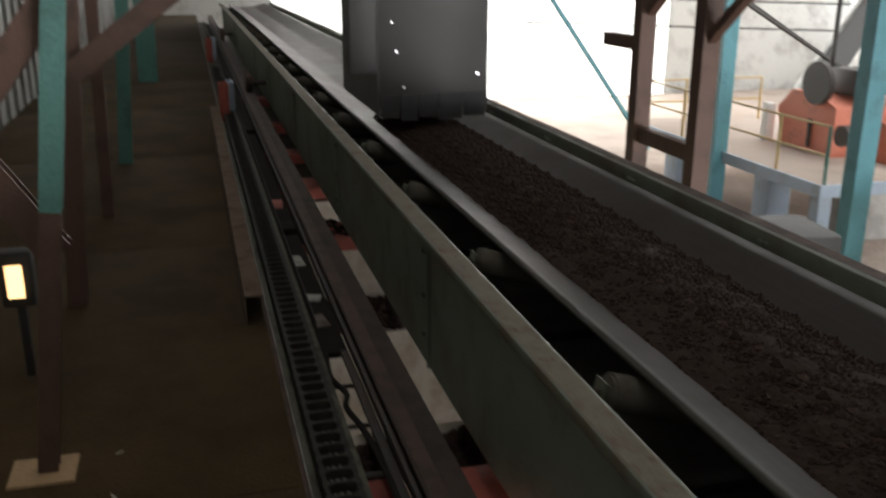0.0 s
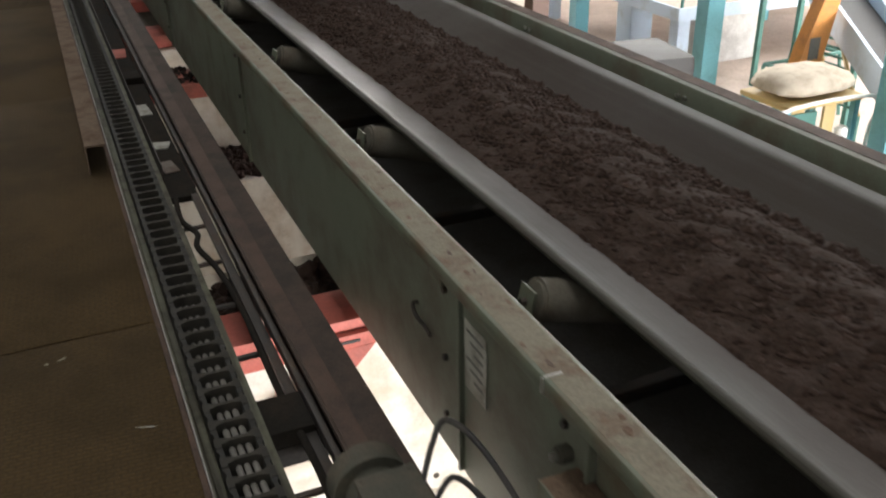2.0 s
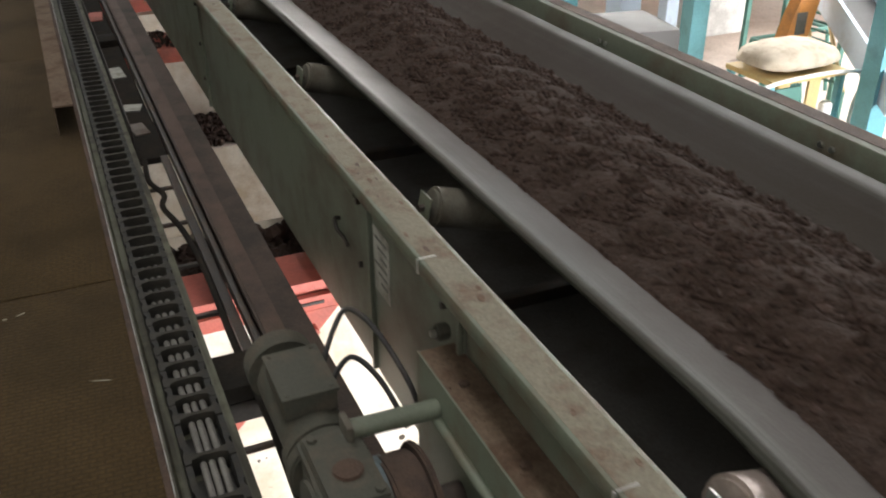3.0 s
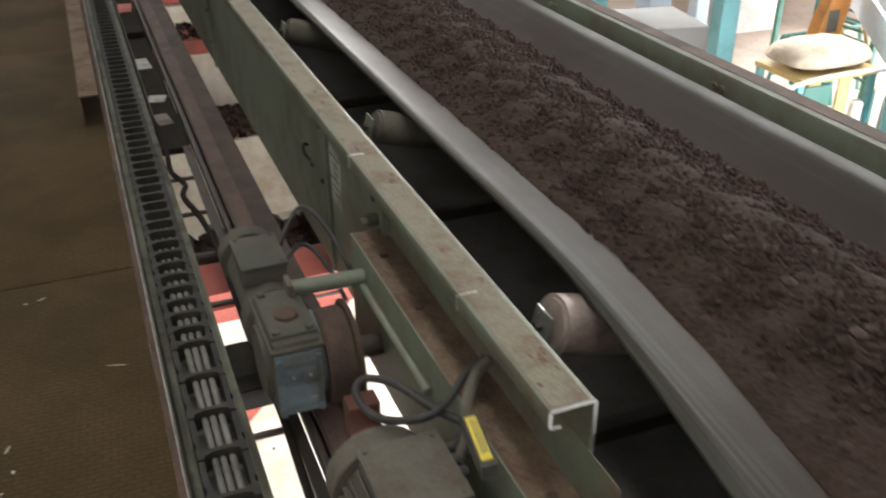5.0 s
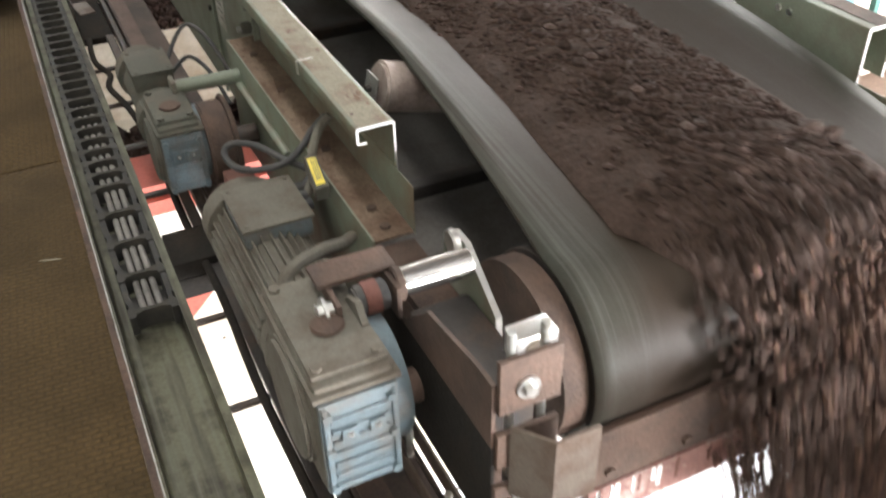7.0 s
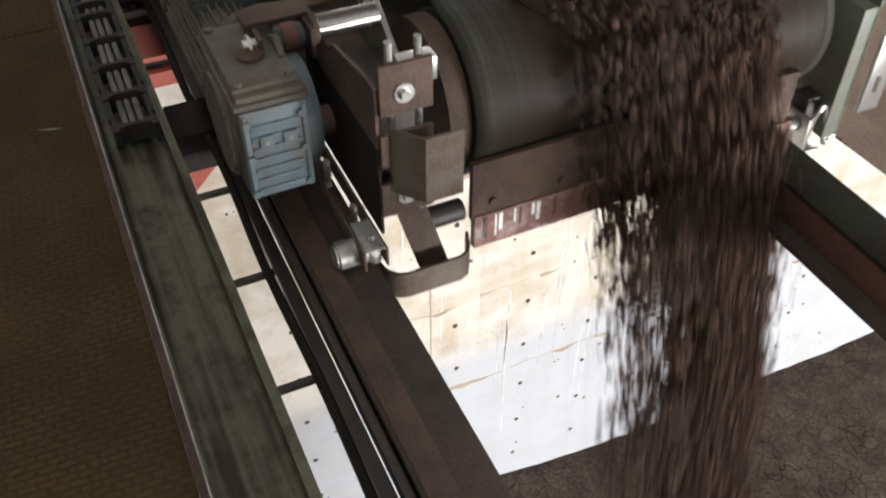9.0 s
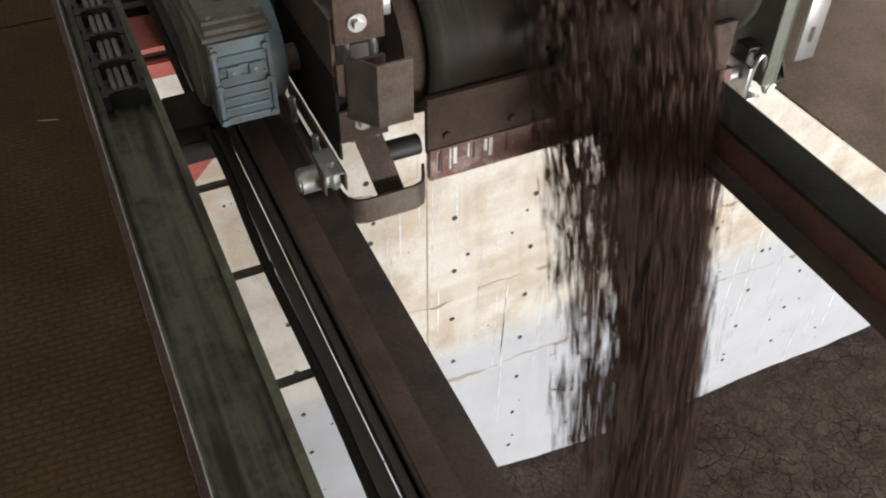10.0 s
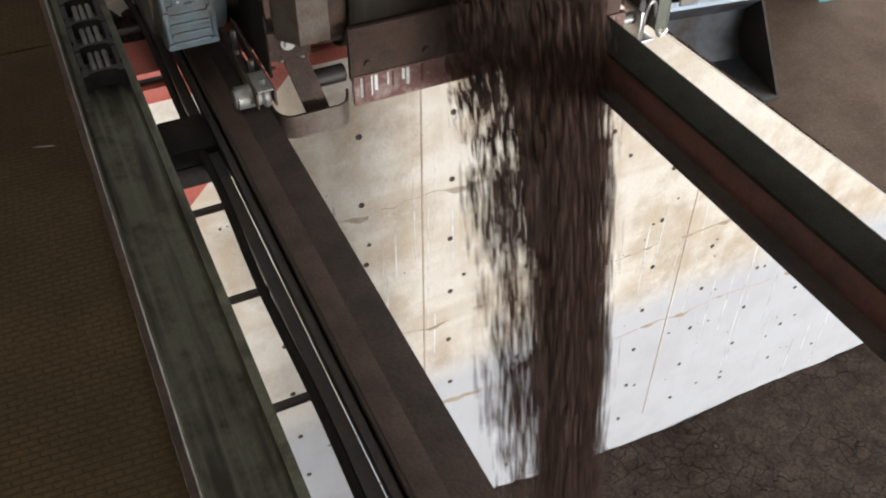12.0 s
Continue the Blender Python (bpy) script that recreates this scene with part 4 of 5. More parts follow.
# bagging stand with a full sack, arm, trestle
stand = tagged(new("sack_stand"), "yellow and green steel stand carrying a full woven sack", "stand")
stand.location = (8.25, 8.25, 0)
for x, y in ((-0.55, -0.35), (0.55, -0.35), (-0.55, 0.35), (0.55, 0.35)):
    boxpart("leg", M["teal"], stand, x - 0.04, x + 0.04, y - 0.04, y + 0.04, FLOOR, -2.0, 0.004)
boxpart("deck", M["yellowpaint"], stand, -0.60, 0.60, -0.42, 0.42, -2.0, -1.93, 0.02)
boxpart("panel", M["greenpost"], stand, -0.5, -0.1, -0.40, -0.37, -2.75, -2.05, 0.006)
boxpart("panel", M["yellowpaint"], stand, 0.0, 0.18, -0.41, -0.37, -2.95, -2.0, 0.006)
cylpart("tank", M["white"], stand, (0.32, -0.42, -2.9), (0.32, -0.42, -2.3), 0.08, 14, 0.02, "white plastic tank")
tubepart("hoop", M["white"], stand, [(-0.78, -0.4, -3.2), (-0.8, -0.42, -2.4), (-0.74, -0.5, -1.95), (0.72, -0.5, -1.95), (0.78, -0.42, -2.4), (0.76, -0.4, -3.2)], 0.025)
bm = bmesh.new()
bmesh.ops.create_uvsphere(bm, u_segments=28, v_segments=14, radius=1.0)
for v in bm.verts:
    q = v.co.copy()
    s = 1 + 0.06 * noise.noise(q * 2.3)
    v.co = Vector((math.copysign(abs(q.x) ** 0.6, q.x) * 0.62 * s, math.copysign(abs(q.y) ** 0.6, q.y) * 0.42 * s, (q.z * 0.17 if q.z > 0 else q.z * 0.10) + 0.02 * noise.noise(q * 5)))
sack = tagged(part("sack", bm, M["bag"]), "full pale woven sack lying on the stand", "sack")
sack.location = (8.25, 8.25, -1.80)
arm = tagged(new("lifting_arm"), "orange painted lifting arm behind the sack", "machine")
arm.location = (9.3, 9.3, 0)
prismpart("arm", M["orangearm"], arm, [(-0.25, -2.1), (0.15, -2.1), (0.35, -1.1), (0.1, -1.0), (-0.15, -1.7)], -0.1, 0.1)
boxpart("column", M["yellowpaint"], arm, -0.2, 0.12, -0.12, 0.12, FLOOR, -2.1, 0.01)
boxpart("plate", M["ink"], arm, -0.08, 0.1, -0.105, -0.101, -1.9, -1.6)
# yellow ladder frame lying against the conveyor
lad = tagged(new("ladder"), "yellow and green steel ladder leaning on the conveyor", "ladder")
L0, L1 = Vector((9.15, 8.35, -2.35)), Vector((10.3, 10.2, -1.35))
for off in (-0.22, 0.22):
    a, b = L0 + Vector((0, off, 0)), L1 + Vector((0, off, 0))
    cylpart("stile", M["yellowpaint"], lad, a, b, 0.03, 8)
for k in range(12):
    q = L0.lerp(L1, (k + 0.5) / 12)
    cylpart("rung", M["greenpost"], lad, q + Vector((0, -0.22, 0)), q + Vector((0, 0.22, 0)), 0.02, 6)
cylpart("foot", M["greenpost"], lad, L0 + Vector((0, -0.22, 0)), (9.15, 8.13, FLOOR), 0.03, 8)
cylpart("foot", M["greenpost"], lad, L0 + Vector((0, 0.22, 0)), (9.15, 8.57, FLOOR), 0.03, 8)
# steel trestles
for x, y in ((9.9, 10.2), (10.8, 10.6)):
    t = tagged(new("trestle"), "dark green steel trestle on the hall floor", "trestle")
    t.location = (x, y, 0)
    for sx, sy in ((-0.4, -0.3), (0.4, -0.3), (-0.4, 0.3), (0.4, 0.3)):
        cylpart("leg", M["greenpost"], t, (sx, sy, FLOOR), (sx * 0.7, sy * 0.7, -2.3), 0.03, 8)
    for sy in (-0.21, 0.21):
        cylpart("bar", M["greenpost"], t, (-0.28, sy, -2.3), (0.28, sy, -2.3), 0.03, 8)
        cylpart("bar", M["greenpost"], t, (-0.36, sy * 1.3, -2.9), (0.36, sy * 1.3, -2.9), 0.02, 8)
    for sx in (-0.28, 0.28):
        cylpart("bar", M["greenpost"], t, (sx, -0.21, -2.3), (sx, 0.21, -2.3), 0.03, 8)

# wheel loader standing behind the wall
loader = tagged(new("wheel_loader"), "wheel loader with worn dark steel bucket, standing on clay", "vehicle")
loader.matrix_world = pose(5.95, 6.5, -3.93, 0, 0, -8)
bm = bmesh.new()
add_prism(bm, [(-0.55, 0.0), (0.25, 0.02), (0.42, 0.25), (0.40, 0.62), (0.15, 0.85), (0.12, 0.82), (0.35, 0.6), (0.36, 0.27), (0.22, 0.07), (-0.55, 0.03)], -0.95, 0.95, "x")
part("bucket", bm, M["bucket"], loader, "dark scraped steel bucket")
for sgn in (-1, 1):
    x0 = sgn * 0.955
    prismpart("bucket_side", M["darksteel"], loader, [(-0.55, 0.0), (0.25, 0.02), (0.42, 0.25), (0.40, 0.62), (0.15, 0.85)], min(x0, x0 + sgn * 0.03), max(x0, x0 + sgn * 0.03), "x")
boxpart("lip", M["bluegrey"], loader, -0.95, 0.95, 0.1, 0.2, 0.855, 0.90, 0.004)
for sgn in (-1, 1):
    for yy in (1.5, 3.4):
        w = cylpart("wheel", M["rubber"], loader, (sgn * 0.62, yy, 0.55), (sgn * 0.98, yy, 0.55), 0.55, 28, 0.06)
        for k in range(18):
            a = 2 * math.pi * k / 18
            bm = bmesh.new()
            add_box(bm, -0.18, 0.18, -0.04, 0.04, 0.53, 0.58, pose(sgn * 0.80, yy, 0.55) @ pose(0, 0, 0, math.degrees(a), 0, 0))
            part("tread", bm, M["rubber"], w)
        cylpart("rim", M["yellowpaint"], w, (sgn * 0.981, yy, 0.55), (sgn * 0.99, yy, 0.55), 0.28, 20)
boxpart("body", M["yellowpaint"], loader, -0.5, 0.5, 1.0, 4.3, 0.6, 1.5, 0.08)
boxpart("cab", M["greydark"], loader, -0.5, 0.5, 2.0, 3.0, 1.5, 2.6, 0.08)
for sgn in (-1, 1):
    bm = bmesh.new()
    add_box(bm, sgn * 0.4 - 0.06, sgn * 0.4 + 0.06, 0.35, 1.6, 0.7, 0.9, None, 0.02)
    part("lift_arm", bm, M["yellowpaint"], loader)


# ---- shuttle conveyor (built at its place at the start, heading along y) ----
conveyor = tagged(new("shuttle_conveyor"), "grey-green steel shuttle belt conveyor with geared drives, on flanged wheels", "conveyor")
TAIL = 26.0

# near side: folded lip section on a tall side sheet
lip = [(0.700, 0.395), (0.700, 0.543), (0.698, 0.548), (0.693, 0.550), (0.618, 0.550), (0.613, 0.548), (0.611, 0.543), (0.611, 0.516), (0.614, 0.511), (0.634, 0.511),
       (0.634, 0.515), (0.618, 0.516), (0.616, 0.519), (0.616, 0.541), (0.620, 0.545), (0.690, 0.545), (0.695, 0.541), (0.695, 0.395)]
side = prismpart("side_frame", M["greenframe"], conveyor, lip, -0.44, TAIL, label="folded grey-green lip section with rust spots")
boxpart("cut_edge", M["zinc"], side, 0.6950, 0.7003, -0.4425, -0.4402, 0.396, 0.548)
boxpart("cut_edge", M["zinc"], side, 0.614, 0.697, -0.4425, -0.4402, 0.5452, 0.5503)
boxpart("cut_edge", M["zinc"], side, 0.6108, 0.6158, -0.4425, -0.4402, 0.513, 0.545)
boxpart("cut_edge", M["zinc"], side, 0.6160, 0.634, -0.4425, -0.4402, 0.511, 0.5155)
for y0, y1 in ((0.62, 1.20), (1.206, 3.66), (3.666, 6.1), (6.106, 8.6), (8.606, 11.1), (11.106, 13.6), (13.606, 18.6), (18.606, TAIL)):
    sheet = boxpart("side_sheet", M["sheetgreen"], conveyor, 0.684, 0.692, y0, y1, -0.10, 0.50, 0.002)
    boxpart("fold", M["sheetgreen"], sheet, 0.672, 0.6835, y0, y0 + 0.012, -0.10, 0.48, 0.002)
    for z in (0.02, 0.20, 0.40):
        cylpart("bolt", M["darksteel"], sheet, (0.684, y0 + 0.10, z), (0.674, y0 + 0.10, z), 0.010, 6)
boxpart("splice_plate", M["greenframe"], conveyor, 0.6925, 0.6948, -0.54, 0.62, 0.320, 0.44, 0.001)
boxpart("latch", M["greenframe"], conveyor, 0.655, 0.6835, 1.27, 1.34, 0.43, 0.455, 0.004)
cylpart("latch_pin", M["darksteel"], conveyor, (0.66, 1.26, 0.465), (0.66, 1.36, 0.465), 0.009, 10)
boxpart("dirt_film", M["tandirt"], side, 0.620, 0.688, -0.436, TAIL, 0.5501, 0.5506, 0.0, "tan dirt caked on the lip")
# rust freckles and scuffs along the lip
rl = random.Random(31)
for k in range(34):
    y, x, q = rl.uniform(-0.42, 3.4), rl.uniform(0.622, 0.682), rl.uniform(0.004, 0.016)
    ring = [(x + 0.5 * q * rl.uniform(0.5, 1.2) * math.cos(a), y + q * rl.uniform(0.6, 1.4) * math.sin(a)) for a in (0, 0.9, 1.8, 2.7, 3.6, 4.5, 5.4)]
    prismpart("rust_spot", M["shelfdirt"] if k % 3 else M["rust"], side, ring, 0.5504, 0.5510, "z")
# dented corner marks
for y in (0.69, -0.058):
    boxpart("scratch", M["zinc"], side, 0.607, 0.6105, y - 0.004, y + 0.004, 0.516, 0.549)
    boxpart("scratch", M["zinc"], side, 0.612, 0.650, y - 0.003, y + 0.003, 0.5507, 0.5512)

# type plate on the side sheet
plate_ = boxpart("type_plate", M["label"], conveyor, 0.6805, 0.6835, 1.07, 1.19, 0.19, 0.385, 0.002, "dusty unreadable type plate")
for k in range(6):
    boxpart("text_bar", M["ink"], plate_, 0.6795, 0.6803, 1.085, 1.175 - 0.02 * (k % 3), 0.355 - k * 0.026, 0.363 - k * 0.026)
cylpart("clamp_knob", M["darkdust"], conveyor, (0.684, 0.70, 0.345), (0.652, 0.70, 0.345), 0.020, 10, 0.004)
cylpart("clamp_stem", M["zinc"], conveyor, (0.652, 0.70, 0.345), (0.640, 0.70, 0.345), 0.008, 8)
tubepart("hook", M["darksteel"], conveyor, [(0.684, 1.50, 0.26), (0.665, 1.49, 0.265), (0.658, 1.45, 0.25), (0.668, 1.42, 0.235), (0.66, 1.36, 0.24)], 0.006)

# drive console: dirty channel along the head end
boxpart("shelf", M["shelfdirt"], conveyor, 0.600, 0.690, -0.54, 0.67, 0.323, 0.330, 0.001, "dirt-caked top of the drive channel")
boxpart("shelf_web", M["greenframe"], conveyor, 0.594, 0.5995, -0.54, 0.67, 0.0, 0.333, 0.002)
boxpart("shelf_end", M["greenframe"], conveyor, 0.5998, 0.690, 0.664, 0.672, 0.0, 0.322)
cylpart("strut", M["greenframe"], conveyor, (0.585, 0.60, 0.24), (0.585, 0.05, 0.24), 0.012, 12)
boxpart("shelf_extension", M["rust"], conveyor, 0.600, 0.690, -0.80, -0.5405, 0.285, 0.312, 0.003)
boxpart("dark_sheet", M["rust"], conveyor, 0.60, 0.606, -0.80, -0.5405, 0.05, 0.284)
for y in (0.52, 0.25, -0.12, -0.42, -0.50):
    cylpart("bolt", M["rust"], conveyor, (0.64, y, 0.33), (0.64, y, 0.337), 0.012, 6)
# dirt on the shelf
r = np.random.RandomState(3)
cc = np.stack([r.uniform(0.605, 0.685, 420), r.uniform(-0.53, 0.65, 420), np.full(420, 0.330)], 1)
tagged(crumbs("shelf_dirt", cc, r.uniform(0.001, 0.0035, 420), M["shelfdirt"], conveyor), kind="stuff")

# far side
far = [(1.940, 0.30), (1.940, 0.543), (1.943, 0.550), (2.030, 0.550), (2.034, 0.546), (2.034, 0.40), (2.029, 0.40), (2.029, 0.544), (1.947, 0.544), (1.945, 0.541), (1.945, 0.30)]
fs = prismpart("far_side_frame", M["fargreen"], conveyor, far, -0.555, TAIL, label="folded grey-green side section")
boxpart("cut_edge", M["zinc"], fs, 1.9390, 1.9455, -0.5575, -0.5555, 0.30, 0.548)
boxpart("cut_edge", M["zinc"], fs, 1.9456, 2.0335, -0.5575, -0.5555, 0.544, 0.5502)
boxpart("cut_edge", M["zinc"], fs, 2.0285, 2.0343, -0.5575, -0.5555, 0.40, 0.5438)
boxpart("top_rust", M["rust"], fs, 1.972, 2.033, -0.55, TAIL, 0.5504, 0.5515)
for k in range(8):
    for dy in (0.0, 0.042):
        cylpart("bolt", M["zinc"], fs, (1.9398, -0.248 + 1.16 * k - dy, 0.503), (1.933, -0.248 + 1.16 * k - dy, 0.503), 0.009, 8)
boxpart("far_sheet", M["greenframe"], conveyor, 1.946, 1.952, -1.10, TAIL, -0.10, 0.40)
fe = boxpart("far_end_plate", M["zinc"], conveyor, 1.962, 2.035, -1.135, -1.122, -0.01, 0.30, 0.004, "bright zinc end plate with slot")
boxpart("slot", M["hole"], fe, 1.99, 2.005, -1.1365, -1.1352, 0.05, 0.10)
boxpart("end_gusset", M["sheetgreen"], conveyor, 1.90, 1.945, -1.10, -0.6, -0.10, 0.30, 0.003)
tubepart("wire_clip", M["zinc"], conveyor, [(1.86, -1.08, -0.16), (1.86, -1.09, -0.02), (1.89, -1.09, 0.0), (1.93, -1.085, -0.13), (1.97, -1.08, -0.12)], 0.007)
# made-up plate, lightened to stand for haze in the dark gap
boxpart("haze_pan", M["panhaze"], conveyor, 0.702, 1.938, -0.45, TAIL, 0.060, 0.066, 0.0, "pale added deck plate under the belt, haze in its colour")
for k in range(22):
    y = 0.35 + 1.16 * k
    boxpart("cross_member", M["darksteel"], conveyor, 0.702, 1.938, y - 0.03, y + 0.03, -0.088, -0.06)

# belt: troughed run, flattening on to the head drum, round it and back
DY, DZ, DR = -0.86, 0.213, 0.205


def flatten(y):
    """0 where the idlers trough the belt, 1 on the head drum."""
    return min(1, max(0, (0.10 - y) / 0.96)) ** 1.5


def belt_point(u, y):
    """Troughed cross section at y, u from -1 to 1 across the belt."""
    f = flatten(y)
    a = abs(u)
    wing = 0.27 if u < 0 else 0.325
    hx = 0.18 * min(1, a / 0.45) + (wing * (a - 0.45) / 0.55 if a > 0.45 else 0)
    hz = 0.448 + (0.084 * ((a - 0.45) / 0.55) ** 1.1 if a > 0.45 else 0)
    return 1.33 + math.copysign(hx * (1 - f) + 0.51 * a * f, u), hz * (1 - f) + (DZ + DR + 0.006) * f


stations = []
us = [-1 + i / 13 for i in range(27)]
for i in range(90):
    y = TAIL - (TAIL - DY) * (i / 89) ** 0.35
    stations.append([(belt_point(u, y)[0], y, belt_point(u, y)[1]) for u in us])
for i in range(1, 25):
    a = math.pi * i / 24
    crown = 0.006
    stations.append([(1.33 + 0.51 * u, DY - (DR + crown) * math.sin(a), DZ + (DR + crown) * math.cos(a)) for u in us])
for y in (1, 4, 8, 16, TAIL):
    stations.append([(1.33 + 0.51 * u, y, 0.02 if y > 1 else 0.012) for u in us])
bm = bmesh.new()
rows_ = [[bm.verts.new(p) for p in s] for s in stations]
for a, b in zip(rows_, rows_[1:]):
    for i in range(26):
        bm.faces.new((a[i], a[i + 1], b[i + 1], b[i]))
bmesh.ops.recalc_face_normals(bm, faces=bm.faces)
belt = part("belt", bm, M["belt"], conveyor, "worn grey rubber belt with scuffed edges")
sol = belt.modifiers.new("thickness", "SOLIDIFY")
sol.thickness, sol.offset = 0.011, -1
cylpart("head_drum", M["darksteel"], conveyor, (0.825, DY, DZ), (1.835, DY, DZ), DR - 0.008, 40)
cylpart("drum_shaft", M["rust"], conveyor, (0.50, DY, DZ), (1.92, DY, DZ), 0.035, 18)
bm = bmesh.new()
add_cyl(bm, (0.765, DY, DZ), (0.818, DY, DZ), 0.19, 32)
part("drum_guard", bm, M["rust"], conveyor)

# troughing idlers, set to the run of the belt
for k in range(22):
    y = -0.09 + 1.16 * k
    idler = boxpart("idler_frame", M["darksteel"], conveyor, 0.705, 1.935, y - 0.02, y + 0.02, 0.10, 0.14, 0.003)
    (xe, ze), (xi, zi) = belt_point(-1, y), belt_point(-0.5, y)
    slope = (ze - zi) / (xe - xi)
    ax = [(0.80, zi + slope * (0.84 - xi) - 0.078), (1.12, zi + slope * (1.12 - xi) - 0.078)]
    for m in (1, -1):
        (x0, z0), (x1, z1) = ax
        if m < 0:
            x0, z0, x1 = 1.885, z0 - 0.004, 2.66 - x1
        cylpart("roller", M["rollerpink"] if k == 0 else M["dust"], idler, (x0, y, z0), (x1, y, z1), 0.064 if k == 0 else 0.052, 22, 0.008, "dusty steel idler roller")
        x = x0 - 0.018 * m
        bm = bmesh.new()
        add_box(bm, -0.003, 0.003, -0.032, 0.032, -0.36, 0.035, pose(x, y, z0, 0, 12 * m, 0))
        part("idler_bracket", bm, M["zinc"] if k == 0 else M["greenframe"], idler)
        cylpart("axle_nut", M["darksteel"], idler, (x - 0.016, y, z0), (x + 0.016, y, z0), 0.011, 6)
    cylpart("roller", M["dust"], idler, (1.16, y, 0.375), (1.50, y, 0.375), 0.050, 22, 0.008, "dusty steel idler roller")

# bearing carriers of the head drum, near side
boxpart("carrier_plate", M["rust"], conveyor, 0.555, 0.668, -1.172, -1.160, 0.410, 0.522, 0.003)
boxpart("carrier_plate", M["rust"], conveyor, 0.553, 0.668, -1.172, -1.160, 0.285, 0.365, 0.003)
boxpart("carrier_plate", M["rust"], conveyor, 0.550, 0.668, -1.172, -1.160, 0.155, 0.240, 0.003)
# black sheet stands in for the shade between gear and carrier plates
boxpart("shade_web", M["greasy"], conveyor, 0.548, 0.556, -1.16, -0.70, 0.10, 0.33, 0.003)
prismpart("carrier_cheek", M["rust"], conveyor, [(-1.16, 0.3302), (-0.80, 0.3302), (-0.92, 0.44), (-1.10, 0.47), (-1.16, 0.47)], 0.548, 0.556, "x", "rusty carrier cheek")
boxpart("carrier_block", M["darksteel"], conveyor, 0.57, 0.70, -1.05, -0.78, 0.10, 0.33, 0.012)
for x in (0.585, 0.645):
    cylpart("tension_rod", M["dullzinc"], conveyor, (x, -1.15, 0.14), (x, -1.15, 0.56), 0.008, 10)
for z in (0.458, 0.205):
    cylpart("washer", M["zinc"], conveyor, (0.605, -1.172, z), (0.605, -1.177, z), 0.021, 16)
    cylpart("bolt_head", M["zinc"], conveyor, (0.605, -1.177, z), (0.605, -1.188, z), 0.012, 6)
cap = boxpart("adjuster_cap", M["zinc"], conveyor, 0.640, 0.722, -1.075, -1.03, 0.40, 0.455, 0.005, "bright zinc adjuster bracket")
cylpart("adjuster_hole", M["hole"], cap, (0.675, -1.0755, 0.428), (0.675, -1.0765, 0.428), 0.02, 14)


def band(name, path, t, z0, z1, mat, label=""):
    """Flat bar bent along a path in plan."""
    left, right = [], []
    for i, p in enumerate(path):
        a, b = Vector(path[max(i - 1, 0)]), Vector(path[min(i + 1, len(path) - 1)])
        n = (b - a).normalized()
        n = Vector((-n.y, n.x)) * t / 2
        left.append((p[0] + n.x, p[1] + n.y))
        right.append((p[0] - n.x, p[1] - n.y))
    bm = bmesh.new()
    add_prism(bm, left + right[::-1], z0, z1, "z")
    return part(name, bm, mat, conveyor, label)


band("guard", [(0.575, -1.176), (0.622, -1.236), (0.704, -1.236)], 0.007, 0.225, 0.385, M["bentsteel"], "bent worn steel guard")
band("loop_bar", [(0.555, -0.62), (0.555, -1.12), (0.562, -1.145), (0.58, -1.165), (0.60, -1.172), (0.735, -1.172), (0.757, -1.162), (0.770, -1.14), (0.785, -1.10)], 0.008, -0.105, -0.030, M["bentsteel"], "bent steel loop bar")
bm = bmesh.new()
add_box(bm, -0.035, 0.035, -0.006, 0.006, -0.16, 0.13, pose(0.655, -1.10, 0.05, -12, -14, 0), 0.003)
part("stay", bm, M["rust"], conveyor)
cylpart("scraper_pivot", M["darksteel"], conveyor, (0.69, -1.04, -0.01), (0.80, -1.04, -0.01), 0.028, 18, 0.003)


# scraper tensioner beside the carrier, scaled towards the camera to show over the rail
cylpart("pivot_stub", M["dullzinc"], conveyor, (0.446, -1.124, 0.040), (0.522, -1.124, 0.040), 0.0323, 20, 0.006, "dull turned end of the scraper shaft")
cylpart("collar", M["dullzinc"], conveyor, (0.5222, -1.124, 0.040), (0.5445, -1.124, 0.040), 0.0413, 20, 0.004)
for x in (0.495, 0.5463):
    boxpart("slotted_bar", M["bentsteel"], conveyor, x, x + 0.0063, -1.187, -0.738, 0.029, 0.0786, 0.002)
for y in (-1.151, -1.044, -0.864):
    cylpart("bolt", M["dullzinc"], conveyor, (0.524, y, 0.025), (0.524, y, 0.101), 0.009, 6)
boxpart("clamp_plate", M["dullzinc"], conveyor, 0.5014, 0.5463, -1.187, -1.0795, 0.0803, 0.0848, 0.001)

# belt scraper under the drum
boxpart("scraper_holder", M["rust"], conveyor, 0.805, 1.755, -1.085, -1.066, -0.02, 0.15, 0.003, "rusty scraper holder")
bm = bmesh.new()
add_box(bm, 0.81, 1.775, -1.092, -1.070, -0.105, -0.005, None, 0.003)
part("scraper_blade", bm, M["smeared"], conveyor, "red-brown scraper blade smeared with pale clay")
rr_ = random.Random(9)
for k in range(16):
    x = 0.83 + rr_.random() ** 1.6 * 0.35 if k < 11 else rr_.uniform(1.66, 1.765)
    w, h = rr_.uniform(0.004, 0.012), rr_.uniform(0.02, 0.06)
    boxpart("smear", M["lime"] if k % 3 else M["redbrown"], conveyor, x, x + w, -1.0935, -1.0922, -0.02 - h - rr_.uniform(0, 0.02), -0.012)
for x in (0.86, 1.05, 1.25, 1.45, 1.66):
    cylpart("blade_bolt", M["rust"], conveyor, (x, -1.085, 0.03), (x, -1.094, 0.03), 0.012, 6)
boxpart("scraper_end", M["zinc"], conveyor, 1.835, 1.845, -1.10, -1.00, -0.14, -0.02, 0.002)
